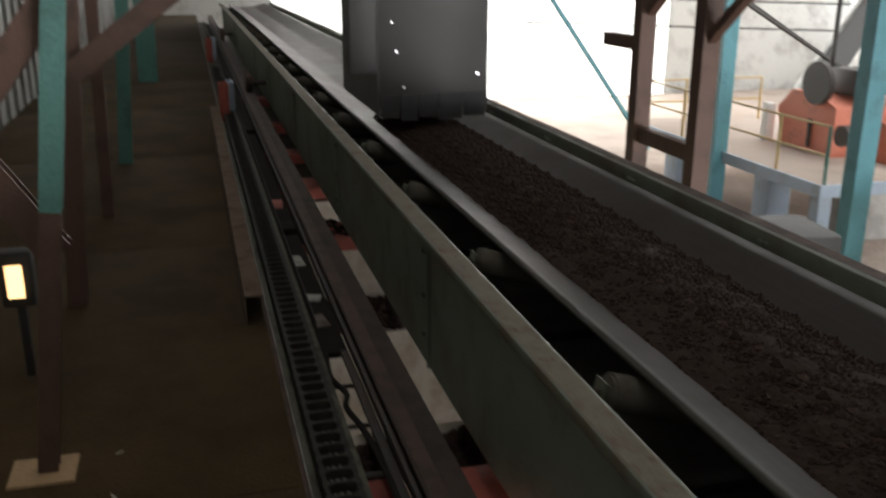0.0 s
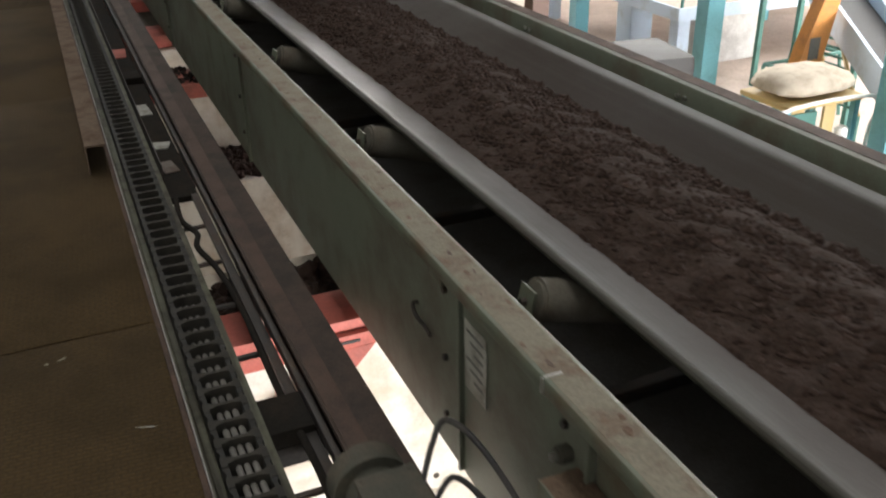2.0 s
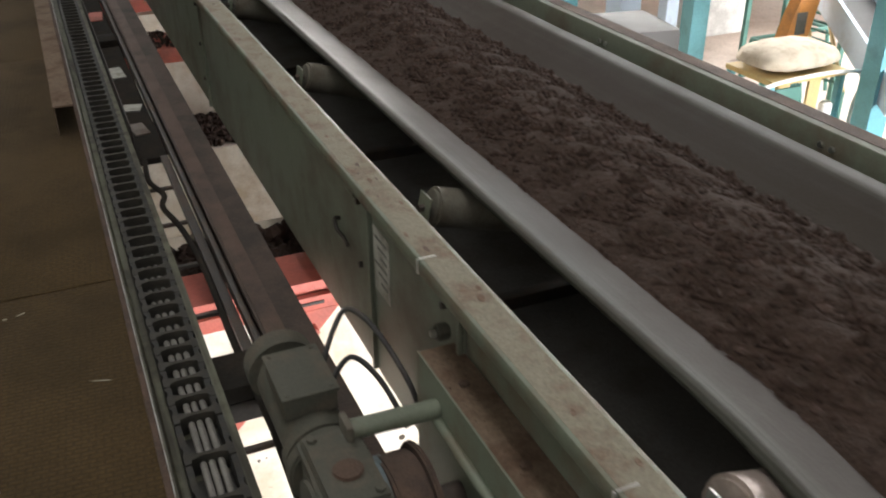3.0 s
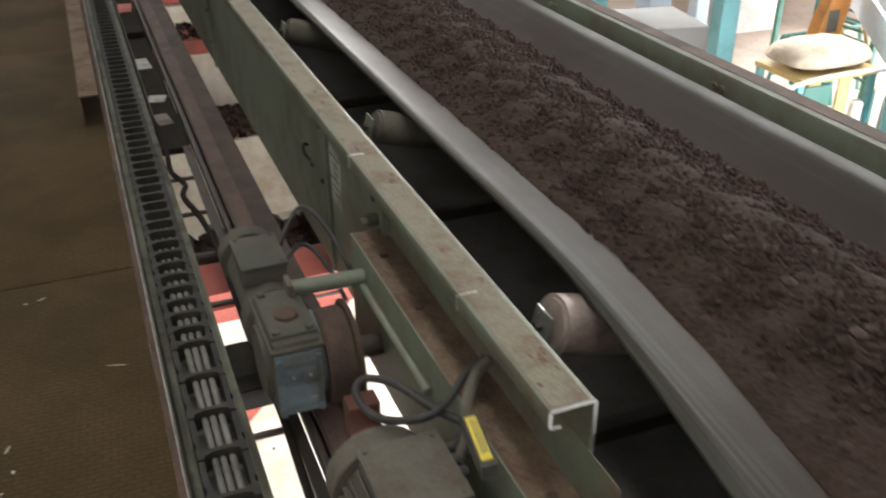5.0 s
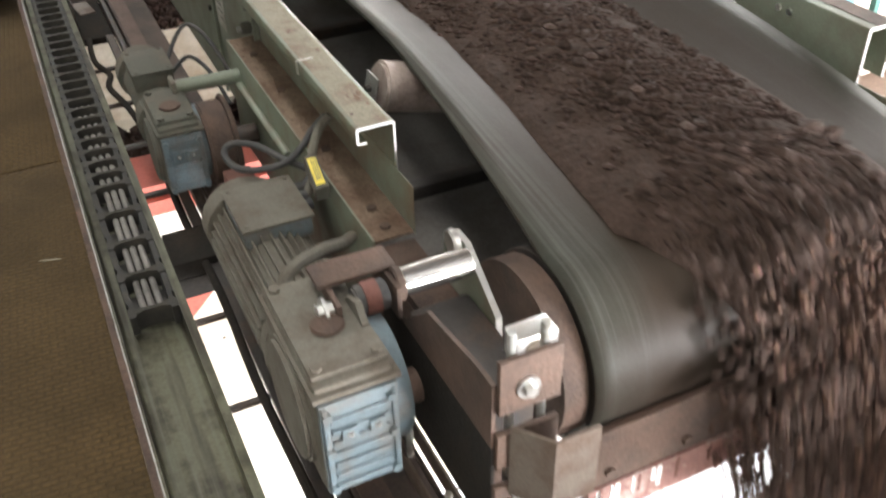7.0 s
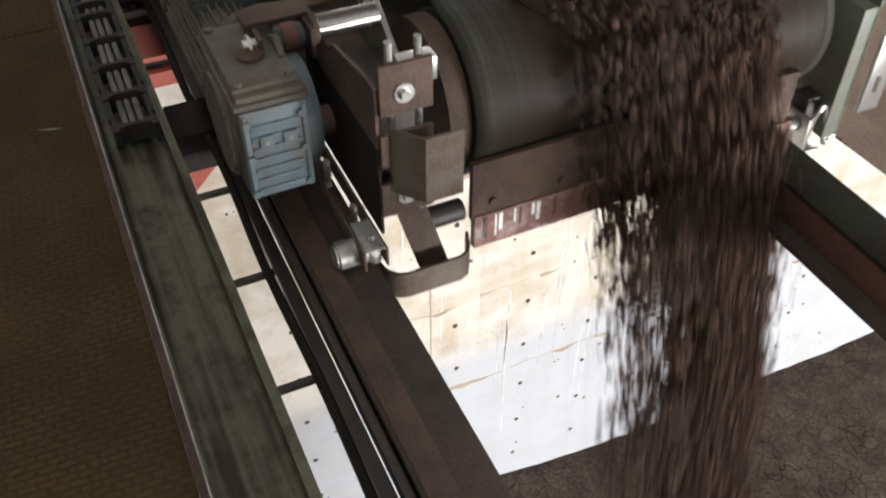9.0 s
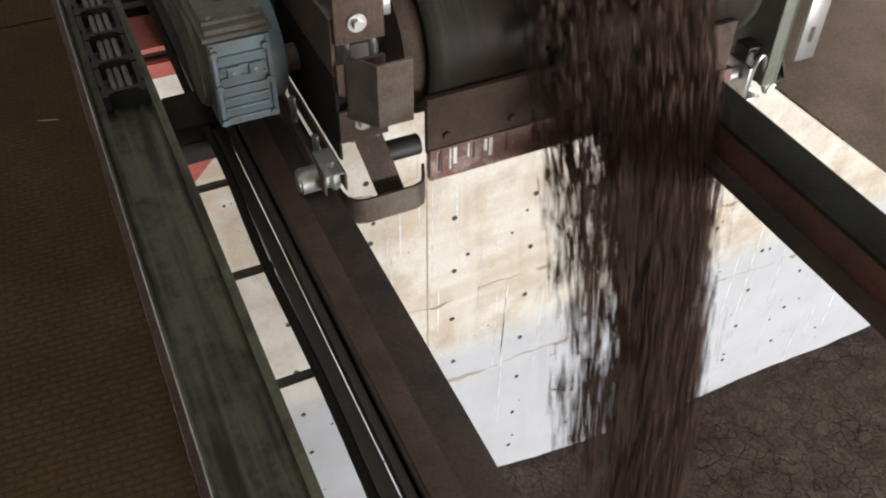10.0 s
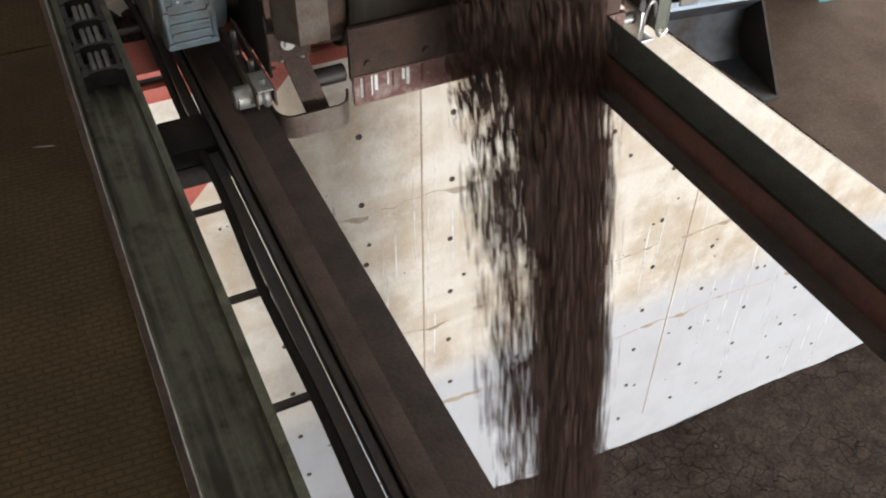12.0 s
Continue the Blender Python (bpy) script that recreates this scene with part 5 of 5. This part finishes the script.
boxpart("scraper_foot", M["zinc"], conveyor, 1.846, 1.905, -1.10, -1.00, -0.14, -0.132, 0.002)
cylpart("scraper_shaft", M["dullzinc"], conveyor, (1.776, -1.05, -0.06), (1.834, -1.05, -0.06), 0.022, 14)
boxpart("scraper_arm", M["greydark"], conveyor, 1.85, 1.94, -1.06, -1.00, -0.10, 0.02, 0.004)

# torque arm of the belt drive: clevis, turned pin, flange
flange = prismpart("pin_flange", M["greenframe"], conveyor, [(-0.66, 0.30), (-0.675, 0.396), (-0.715, 0.437), (-0.765, 0.437), (-0.895, 0.345), (-0.905, 0.22), (-0.66, 0.22)], 0.700, 0.714, "x", "grey plate with bright cut edge")
edge_ = [(-0.715, 0.4372), (-0.765, 0.4372), (-0.896, 0.3455), (-0.9055, 0.22)]
for (y0, z0), (y1, z1) in zip(edge_, edge_[1:]):
    bm = bmesh.new()
    n = math.hypot(y1 - y0, z1 - z0)
    add_box(bm, 0.7005, 0.7135, 0, n, 0, 0.0016, Matrix.Translation((0, y0, z0)) @ Matrix.Rotation(math.atan2(z1 - z0, y1 - y0), 4, "X"))
    part("cut_edge", bm, M["zinc"], flange)
cylpart("pin", M["chrome"], conveyor, (0.555, -0.785, 0.408), (0.700, -0.785, 0.408), 0.029, 28, 0.003, "bright turned steel pin")
cylpart("pin_head", M["rust"], conveyor, (0.540, -0.785, 0.408), (0.556, -0.785, 0.408), 0.036, 22, 0.003)
cylpart("pin_head", M["zinc"], conveyor, (0.682, -0.735, 0.425), (0.699, -0.735, 0.425), 0.026, 18, 0.003)
boxpart("clevis_plate", M["rust"], conveyor, 0.40, 0.555, -0.77, -0.70, 0.432, 0.442, 0.003, "rusty clevis plate")
boxpart("clevis_cheek", M["rust"], conveyor, 0.530, 0.540, -0.83, -0.70, 0.36, 0.432, 0.003)
boxpart("clevis_cheek", M["rust"], conveyor, 0.415, 0.425, -0.83, -0.70, 0.36, 0.432, 0.003)
cylpart("bush", M["rubber"], conveyor, (0.455, -0.80, 0.408), (0.52, -0.80, 0.408), 0.030, 20, 0.004)
cylpart("bush", M["redbrown"], conveyor, (0.47, -0.80, 0.408), (0.505, -0.80, 0.408), 0.033, 20, 0.003)
cylpart("clevis_bolt", M["zinc"], conveyor, (0.385, -0.80, 0.408), (0.415, -0.80, 0.408), 0.016, 6)
cylpart("clevis_bolt", M["zinc"], conveyor, (0.396, -0.80, 0.408), (0.402, -0.80, 0.408), 0.026, 16)
prismpart("torque_lug", M["dust"], conveyor, [(-0.76, 0.36), (-0.84, 0.36), (-0.87, 0.41), (-0.84, 0.44), (-0.79, 0.42)], 0.445, 0.458, "x")


# ---- geared motors ----
def gear_unit(x0, x1, yf, yb, z0, z1, blue, grime):
    """Helical-bevel gear case: body, lid, ribbed cover with two ports, hollow-shaft boss."""
    case = boxpart("gear_case", grime, conveyor, x0, x1, yf, yb, z0, z1, 0.016, "dusty gear case")
    boxpart("lid", grime, case, x0 + 0.004, x1 - 0.004, yf + 0.02, yb - 0.02, z1 - 0.002, z1 + 0.010, 0.004)
    for x in (x0 + 0.02, x1 - 0.02):
        for y in (yf + 0.035, yb - 0.035):
            cylpart("lid_bolt", grime, case, (x, y, z1 + 0.008), (x, y, z1 + 0.018), 0.011, 6)
    cylpart("breather", M["rust"], case, ((x0 + x1) / 2, (yf + yb) / 2 - 0.02, z1 + 0.010), ((x0 + x1) / 2, (yf + yb) / 2 - 0.02, z1 + 0.017), 0.032, 16, 0.003, "rusty breather cap")
    cw, ch = x1 - x0, z1 - z0
    cover = boxpart("cover", blue, case, x0 + 0.002, x1 - 0.004, yf - 0.014, yf - 0.0005, z0 + 0.01, z1 - 0.028, 0.005, "blue-grey ribbed cover")
    for k in range(7):
        z = z0 + 0.022 + k * ch * 0.105
        boxpart("rib", blue, cover, x0 + 0.020, x1 - 0.022, yf - 0.019, yf - 0.0142, z, z + ch * 0.050, 0.0035)
    boxpart("cover_rim", blue, cover, x0 + 0.006, x0 + 0.016, yf - 0.020, yf - 0.0142, z0 + 0.014, z1 - 0.034, 0.003)
    boxpart("cover_rim", blue, cover, x1 - 0.018, x1 - 0.008, yf - 0.020, yf - 0.0142, z0 + 0.014, z1 - 0.034, 0.003)
    boxpart("joint_flange", grime, case, x0 - 0.006, x1 + 0.006, yf - 0.010, yb, z1 - 0.026, z1 - 0.014, 0.003)
    for fx in (0.34, 0.68):
        xc, zc = x0 + cw * fx, z0 + ch * 0.60
        boxpart("port", blue, cover, xc - 0.015, xc + 0.015, yf - 0.023, yf - 0.0142, zc - 0.014, zc + 0.014, 0.002)
        cylpart("plug", M["ink"], cover, (xc, yf - 0.0221, zc), (xc, yf - 0.0245, zc), 0.0075, 12)
        cylpart("plug", M["zinc"], cover, (xc, yf - 0.0246, zc), (xc, yf - 0.0265, zc), 0.004, 8)
    for fx in (0.09, 0.88):
        for fz in (0.10, 0.80, 0.46):
            cylpart("cover_bolt", blue, cover, (x0 + cw * fx, yf - 0.014, z0 + ch * fz), (x0 + cw * fx, yf - 0.024, z0 + ch * fz), 0.009, 10)
    yc, zc = (yf + yb) / 2, z0 + ch * 0.46
    cylpart("shaft_boss", blue, case, (x0 + 0.02, yc - 0.02, zc), (x1 + 0.035, yc - 0.02, zc), ch * 0.50, 30, 0.008)
    cylpart("shaft_boss_flange", grime, case, (x0 - 0.016, yc - 0.01, zc), (x0 + 0.02, yc - 0.01, zc), ch * 0.47, 30, 0.008)
    return case


def electric_motor(xc, zc, r, y0, y1, tb, fins, grime, enamel):
    """Finned motor lying along y between y0 (gear side) and y1 (fan cowl), terminal box tb on top."""
    motor = cylpart("motor", grime, conveyor, (xc, y0, zc), (xc, y1 - 0.11, zc), r * 0.88, 30, label="dusty finned electric motor")
    cylpart("flange", grime, motor, (xc, y0 - 0.045, zc), (xc, y0 - 0.001, zc), r * 1.08, 30, 0.006)
    cylpart("end_shield", grime, motor, (xc, y0, zc), (xc, y0 + 0.05, zc), r * 1.02, 30, 0.008)
    cylpart("fan_cowl", grime, motor, (xc, y1 - 0.11, zc), (xc, y1, zc), r * 1.05, 30, 0.025)
    if fins:
        n = 30
        for k in range(n):
            a = 2 * math.pi * k / n
            bm = bmesh.new()
            add_box(bm, -0.0022, 0.0022, y0 + 0.05, y1 - 0.112, r * 0.85, r * 1.04, Matrix.Translation((xc, 0, zc)) @ Matrix.Rotation(a, 4, "Y"))
            part("fin", bm, grime, motor)
    x0, x1, ya, yb, z0, z1 = tb
    box_ = boxpart("terminal_box", enamel, motor, x0, x1, ya, yb, z0, z1 - 0.012, 0.010, "blue-grey terminal box")
    boxpart("box_lid", grime, box_, x0 - 0.004, x1 + 0.004, ya - 0.004, yb + 0.004, z1 - 0.0115, z1, 0.006, "dust-covered lid")
    for x in (x0 + 0.012, x1 - 0.012):
        for y in (ya + 0.012, yb - 0.012):
            cylpart("lid_screw", grime, box_, (x, y, z1), (x, y, z1 + 0.003), 0.006, 8)
    return motor


gear_unit(0.316, 0.466, -0.970, -0.665, 0.135, 0.395, M["motorblue"], M["dust"])
electric_motor(0.425, 0.165, 0.105, -0.60, -0.03, (0.366, 0.530, -0.325, -0.135, 0.235, 0.297), True, M["dust"], M["motorblue"])
for y in (-0.16, -0.20, -0.24):
    cylpart("cable_gland", M["rubber"], conveyor, (0.53, y, 0.265), (0.556, y, 0.268), 0.014, 12)
mount = prismpart("drive_bracket", M["darkdust"], conveyor, [(0.562, -0.185), (0.593, -0.185), (0.573, -0.337), (0.541, -0.337)], 0.334, 0.365, "z")
prismpart("warning_label", M["yellow"], mount, [(0.565, -0.20), (0.587, -0.20), (0.569, -0.322), (0.547, -0.322)], 0.3652, 0.3665, "z", "yellow warning sticker")
for k in range(3):
    x = 0.570 + 0.005 * k
    prismpart("text_bar", M["ink"], mount, [(x, -0.215), (x + 0.002, -0.215), (x - 0.012, -0.305), (x - 0.014, -0.305)], 0.3666, 0.3670, "z")
gear_unit(0.298, 0.420, 0.345, 0.60, 0.030, 0.245, M["motorblue"], M["darkdust"])
electric_motor(0.365, 0.125, 0.085, 0.65, 1.08, (0.300, 0.425, 0.72, 0.90, 0.19, 0.255), False, M["darkdust"], M["darkdust"])
cylpart("torque_tube", M["greenframe"], conveyor, (0.40, 0.56, 0.262), (0.594, 0.55, 0.262), 0.022, 18, 0.003)
boxpart("torque_ear", M["dust"], conveyor, 0.385, 0.40, 0.53, 0.59, 0.245, 0.29, 0.004)
# cables
tubepart("motor_cable", M["rubber"], conveyor, [(0.556, -0.16, 0.268), (0.59, -0.135, 0.29), (0.548, -0.075, 0.30), (0.504, 0.030, 0.30), (0.455, 0.072, 0.30), (0.422, 0.055, 0.295), (0.420, 0.0, 0.29), (0.440, -0.060, 0.295), (0.490, -0.098, 0.305), (0.54, -0.106, 0.315), (0.585, -0.085, 0.33), (0.628, -0.07, 0.37), (0.658, -0.085, 0.405)], 0.009)
tubepart("motor_cable", M["dust"], conveyor, [(0.556, -0.20, 0.268), (0.585, -0.17, 0.30), (0.60, -0.13, 0.335), (0.632, -0.10, 0.38), (0.664, -0.10, 0.412)], 0.012)
tubepart("motor_cable", M["rubber"], conveyor, [(0.425, 0.85, 0.22), (0.48, 0.92, 0.27), (0.53, 0.96, 0.29), (0.57, 0.88, 0.27), (0.60, 0.74, 0.20), (0.62, 0.70, 0.10)], 0.007)
tubepart("motor_cable", M["rubber"], conveyor, [(0.425, 0.80, 0.20), (0.50, 0.86, 0.22), (0.55, 0.80, 0.18), (0.58, 0.70, 0.10)], 0.007)
tubepart("motor_cable", M["dust"], conveyor, [(0.36, -0.60, 0.28), (0.40, -0.56, 0.33), (0.48, -0.53, 0.34), (0.54, -0.50, 0.32), (0.575, -0.46, 0.30)], 0.014)
# flanged travelling wheels with their axles
for y in (0.43, 12.0, 20.5):
    for x, out in ((0.466, 0.684), (1.615, 1.946)):
        w = cylpart("wheel", M["rust"], conveyor, (x - 0.036, y, 0.124), (x + 0.036, y, 0.124), 0.124, 36, 0.006, "rusty steel travelling wheel")
        cylpart("wheel_flange", M["rust"], w, (x + 0.037, y, 0.124), (x + 0.050, y, 0.124), 0.137, 36, 0.004)
        cylpart("axle", M["darksteel"], w, (x + 0.05, y, 0.124), (out, y, 0.124), 0.03, 16)
boxpart("brush_block", M["redbrown"], conveyor, 0.44, 0.52, 0.20, 0.26, 0.008, 0.12, 0.006)

# ---- energy chain in the trough ----
chain = tagged(new("energy_chain"), "black plastic energy chain with cables, lying in the trough", "cable chain")
PITCH = 0.08


def chain_link(bar):
    """One moulded frame: two waisted side plates, joined by a cross bar or by a floor web."""
    bm = bmesh.new()
    e = PITCH * 0.96
    if bar:
        w, m = 0.010, PITCH * 0.16
        add_prism(bm, [(0.084, -m), (0.101, -m), (0.101, m - w - 0.004), (0.112, m - w), (0.122, m - 0.6 * w), (0.166, m - 0.6 * w), (0.176, m - w), (0.187, m - w - 0.004), (0.187, -m), (0.204, -m), (0.204, 0.3 * e), (0.199, 0.4 * e), (0.199, 0.6 * e), (0.204, 0.7 * e), (0.204, e - m), (0.187, e - m), (0.187, m + w + 0.004), (0.176, m + w), (0.166, m + 0.6 * w), (0.122, m + 0.6 * w), (0.112, m + w), (0.101, m + w + 0.004), (0.101, e - m), (0.084, e - m), (0.084, 0.7 * e), (0.089, 0.6 * e), (0.089, 0.4 * e), (0.084, 0.3 * e)], -0.024, 0.030, "z")
    else:
        add_prism(bm, [(0.084, -0.030), (0.204, -0.030), (0.204, 0.028), (0.189, 0.028), (0.186, -0.024), (0.102, -0.024), (0.099, 0.028), (0.084, 0.028)], -0.014, e - 0.014)
    return part("link", bm, M["chainblack"], chain)


kinds = {True: chain_link(True), False: chain_link(False)}
kinds[True].location.y, kinds[False].location.y = 0.82, 0.82 + PITCH
for k in range(2, 177):
    o = new("link", kinds[k > 7 or k % 2 == 0].data)
    o.parent, o.location = chain, (0, 0.82 + k * PITCH, 0)
for x in (0.124, 0.144, 0.166):
    tubepart("cable", M["cablegrey"], chain, [(x, 0.84, 0.0), (x + 0.003, 1.6, 0.002), (x - 0.003, 2.6, -0.012), (x, 5, -0.012), (x, 9, -0.012), (x, 14.5, -0.012)], 0.0085)

# ---- clay on the belt ----
bm = bmesh.new()
NB = 30
sts = [3.5 - 0.05 * i for i in range(int((3.5 - DY) / 0.05) + 1)] + [DY]
grid_ = []


def bed_point(v, y):
    f = flatten(y)
    half = 0.285 + 0.05 * f
    x = 1.335 - 0.02 * f + half * v + 0.015 * noise.noise((y * 3, v * 2, 7)) * (1 if abs(v) > 0.8 else 0.3)
    zb = belt_point(max(-1, min(1, (x - 1.33) / ((0.45 if x < 1.33 else 0.505) * (1 - f) + 0.51 * f))), y)[1]
    h = (0.072 - 0.025 * f) * (1 - v * v) ** 0.8
    return x, y, zb + 0.002 + h + (0.014 * noise.noise((x * 11, y * 11, 1)) + 0.008 * noise.noise((x * 30, y * 30, 2))) * (1 - v ** 4)


for y in sts:
    grid_.append([bm.verts.new(bed_point(-1 + 2 * i / NB, y)) for i in range(NB + 1)])
for i in range(1, 9):
    a = 0.11 * i * 1.5
    row = []
    for j in range(NB + 1):
        v = -1 + 2 * j / NB
        rad = DR + 0.008 + 0.045 * (1 - v * v) ** 0.8
        row.append(bm.verts.new((1.315 + 0.335 * v * (1 - 0.075 * i if v < 0 else 1), DY - rad * math.sin(a), DZ + rad * math.cos(a) + 0.006 * noise.noise((v * 6, a * 8, 3)))))
    grid_.append(row)
for a, b in zip(grid_, grid_[1:]):
    for i in range(NB):
        bm.faces.new((a[i], a[i + 1], b[i + 1], b[i]))
bmesh.ops.recalc_face_normals(bm, faces=bm.faces)
bed = part("clay_layer", bm, M["bedclay"], conveyor, "layer of red-brown crushed clay")
tagged(bed, kind="stuff")

# the layer under the chute keeps its place
bm = bmesh.new()
grid_ = [[bm.verts.new(Vector(bed_point(-1 + 2 * i / NB, 3.4 + 0.06 * j)) - Vector((0, 0, 0.004))) for i in range(NB + 1)] for j in range(54)]
for a, b in zip(grid_, grid_[1:]):
    for i in range(NB):
        bm.faces.new((b[i], b[i + 1], a[i + 1], a[i]))
tagged(part("clay_layer_feed", bm, M["bedclay"]), "layer of red-brown crushed clay under the chute", kind="stuff")

# crumbs that ride on the layer, in rafts, and drop over the head
V_BELT = 1.2
r = np.random.RandomState(11)
n = 1350
v = r.normal(0, 0.52, n)
v = np.where(np.abs(v) > 0.97, r.uniform(-0.93, 0.93, n), v)
yy = r.uniform(-0.15, 0.15, n)
cc = np.array([(1.335 + 0.295 * a, b, 0.450 + 0.072 * max(0.0, 1 - a * a) ** 0.8 - 0.005 + 0.045 * max(0, abs(a) - 0.65)) for a, b in zip(v, yy)])
rad = 0.004 + 0.010 * r.random_sample(n) ** 2.5
rad[:9] = r.uniform(0.014, 0.026, 9)
rafts = [crumbs("clay_crumbs", cc, rad, M["lumps"], seed=5)]
BIRTHS = [-6.3 + 0.21 * k for k in range(87)]
for k in range(1, len(BIRTHS)):
    rafts.append(new("clay_crumbs", rafts[0].data))
for o in rafts:
    tagged(o, "loose crumbs of red-brown clay riding on the belt", "clay", "clay on the belt", "stuff")

# falling stream: clumps that drop from the head into the bay
FALLS, FALL_CYCLE = 27, 27
falls = []
for kind_ in range(3):
    r = np.random.RandomState(20 + kind_)
    n = 2000
    u = r.random_sample(n)
    # a dense curtain on one side, torn clusters with gaps on the other
    nodes = np.stack([1.10 + 0.32 * r.random_sample(26) ** 0.7, r.normal(0, 0.03, 26), r.uniform(-0.24, 0.24, 26)], 1)
    torn = nodes[r.randint(0, 26, n)] + np.stack([r.normal(0, 0.018, n), r.normal(0, 0.02, n), r.normal(0, 0.045, n)], 1)
    body = np.stack([1.315 + 0.250 * r.random_sample(n) ** 0.85, r.normal(0, 0.035, n), r.uniform(-0.24, 0.24, n)], 1)
    cc = np.where((u < 0.78)[:, None], body, torn)
    falls.append(crumbs("falling_clay", cc, 0.003 + 0.0075 * r.random_sample(n) ** 2.2, M["streamlumps"], seed=30 + kind_, stretch=1.9))
for k in range(3, FALLS):
    falls.append(new("falling_clay", falls[k % 3].data))
for o in falls:
    tagged(o, "clump of crushed red-brown clay falling into the bay", "clay", "falling clay", "stuff")


# ---- movement ----
def travel(t):
    for (t0, s0), (t1, s1) in zip(TRAVEL, TRAVEL[1:]):
        if t <= t1:
            return s0 + (s1 - s0) * (t - t0) / (t1 - t0)
    return TRAVEL[-1][1]


def raft_pose(t, born):
    """Waiting in the chute, riding the belt, round the drum and down with the stream."""
    s = travel(t)
    s0 = travel(max(0.0, born)) + min(0.0, born) * 0.27
    if t < born:
        return pose(0, 6.7, min(5.5, 0.02 + 2.6 * (born - t)))
    y = 6.7 - s0 - V_BELT * (t - born)
    if y > DY:
        return pose(0, y + s, -0.035 * flatten(y))
    a = (DY - y) / 0.235
    late = max(0.0, a - 1.3)
    a = min(a, 1.3)
    tl = late * 0.235 / V_BELT
    m = pose(0, DY + s - 0.9 * tl, DZ - 0.02 - 0.9 * tl - 4.9 * tl * tl) @ pose(0, 0, 0, math.degrees(a)) @ pose(0, 0, -DZ - 0.015)
    if m.translation.z < -5.2:
        m.translation.z = -5.2
    return m


def raft_times(born):
    over = born + (6.7 - travel(max(0.0, born)) - min(0.0, born) * 0.27 - DY) / V_BELT
    ts = {0.0, 12.0} | {born - 1.5, born - 0.7, born - 0.2, born} | {over - 1.8 * k / 6 for k in range(7)} | {over + k / 15 for k in range(20)}
    ts |= {t for t, s in TRAVEL if born < t < over}
    return sorted({round(t * FPS) / FPS for t in ts if 0 <= t <= 12})


def fall_pose(f, k):
    p = (f - 1 + k) % FALL_CYCLE
    s = travel((f - 1) / FPS)
    t = p / FPS
    drop = 0.16 - 0.7 * t - 4.9 * t * t
    return pose(0.02 * t, -1.075 - 0.95 * t + s, drop if p < 26 else -5.4)


def motions():
    walk(conveyor, [(t, pose(0, s, 0)) for t, s in TRAVEL])
    walk(chain, [(t, pose(0, s / 2, 0)) for t, s in TRAVEL])
    for o, born in zip(rafts, BIRTHS):
        walk(o, [(t, raft_pose(t, born)) for t in raft_times(born)])
    last = frame(12.0)
    for k, o in enumerate(falls):
        keys = sorted({f for f in range(1, last + 1) if (f - 1 + k) % FALL_CYCLE in {0, 3, 6, 9, 12, 15, 18, 21, 24, 25, 26}} | {1, last})
        walk(o, [((f - 1) / FPS, fall_pose(f, k)) for f in keys])


motions()
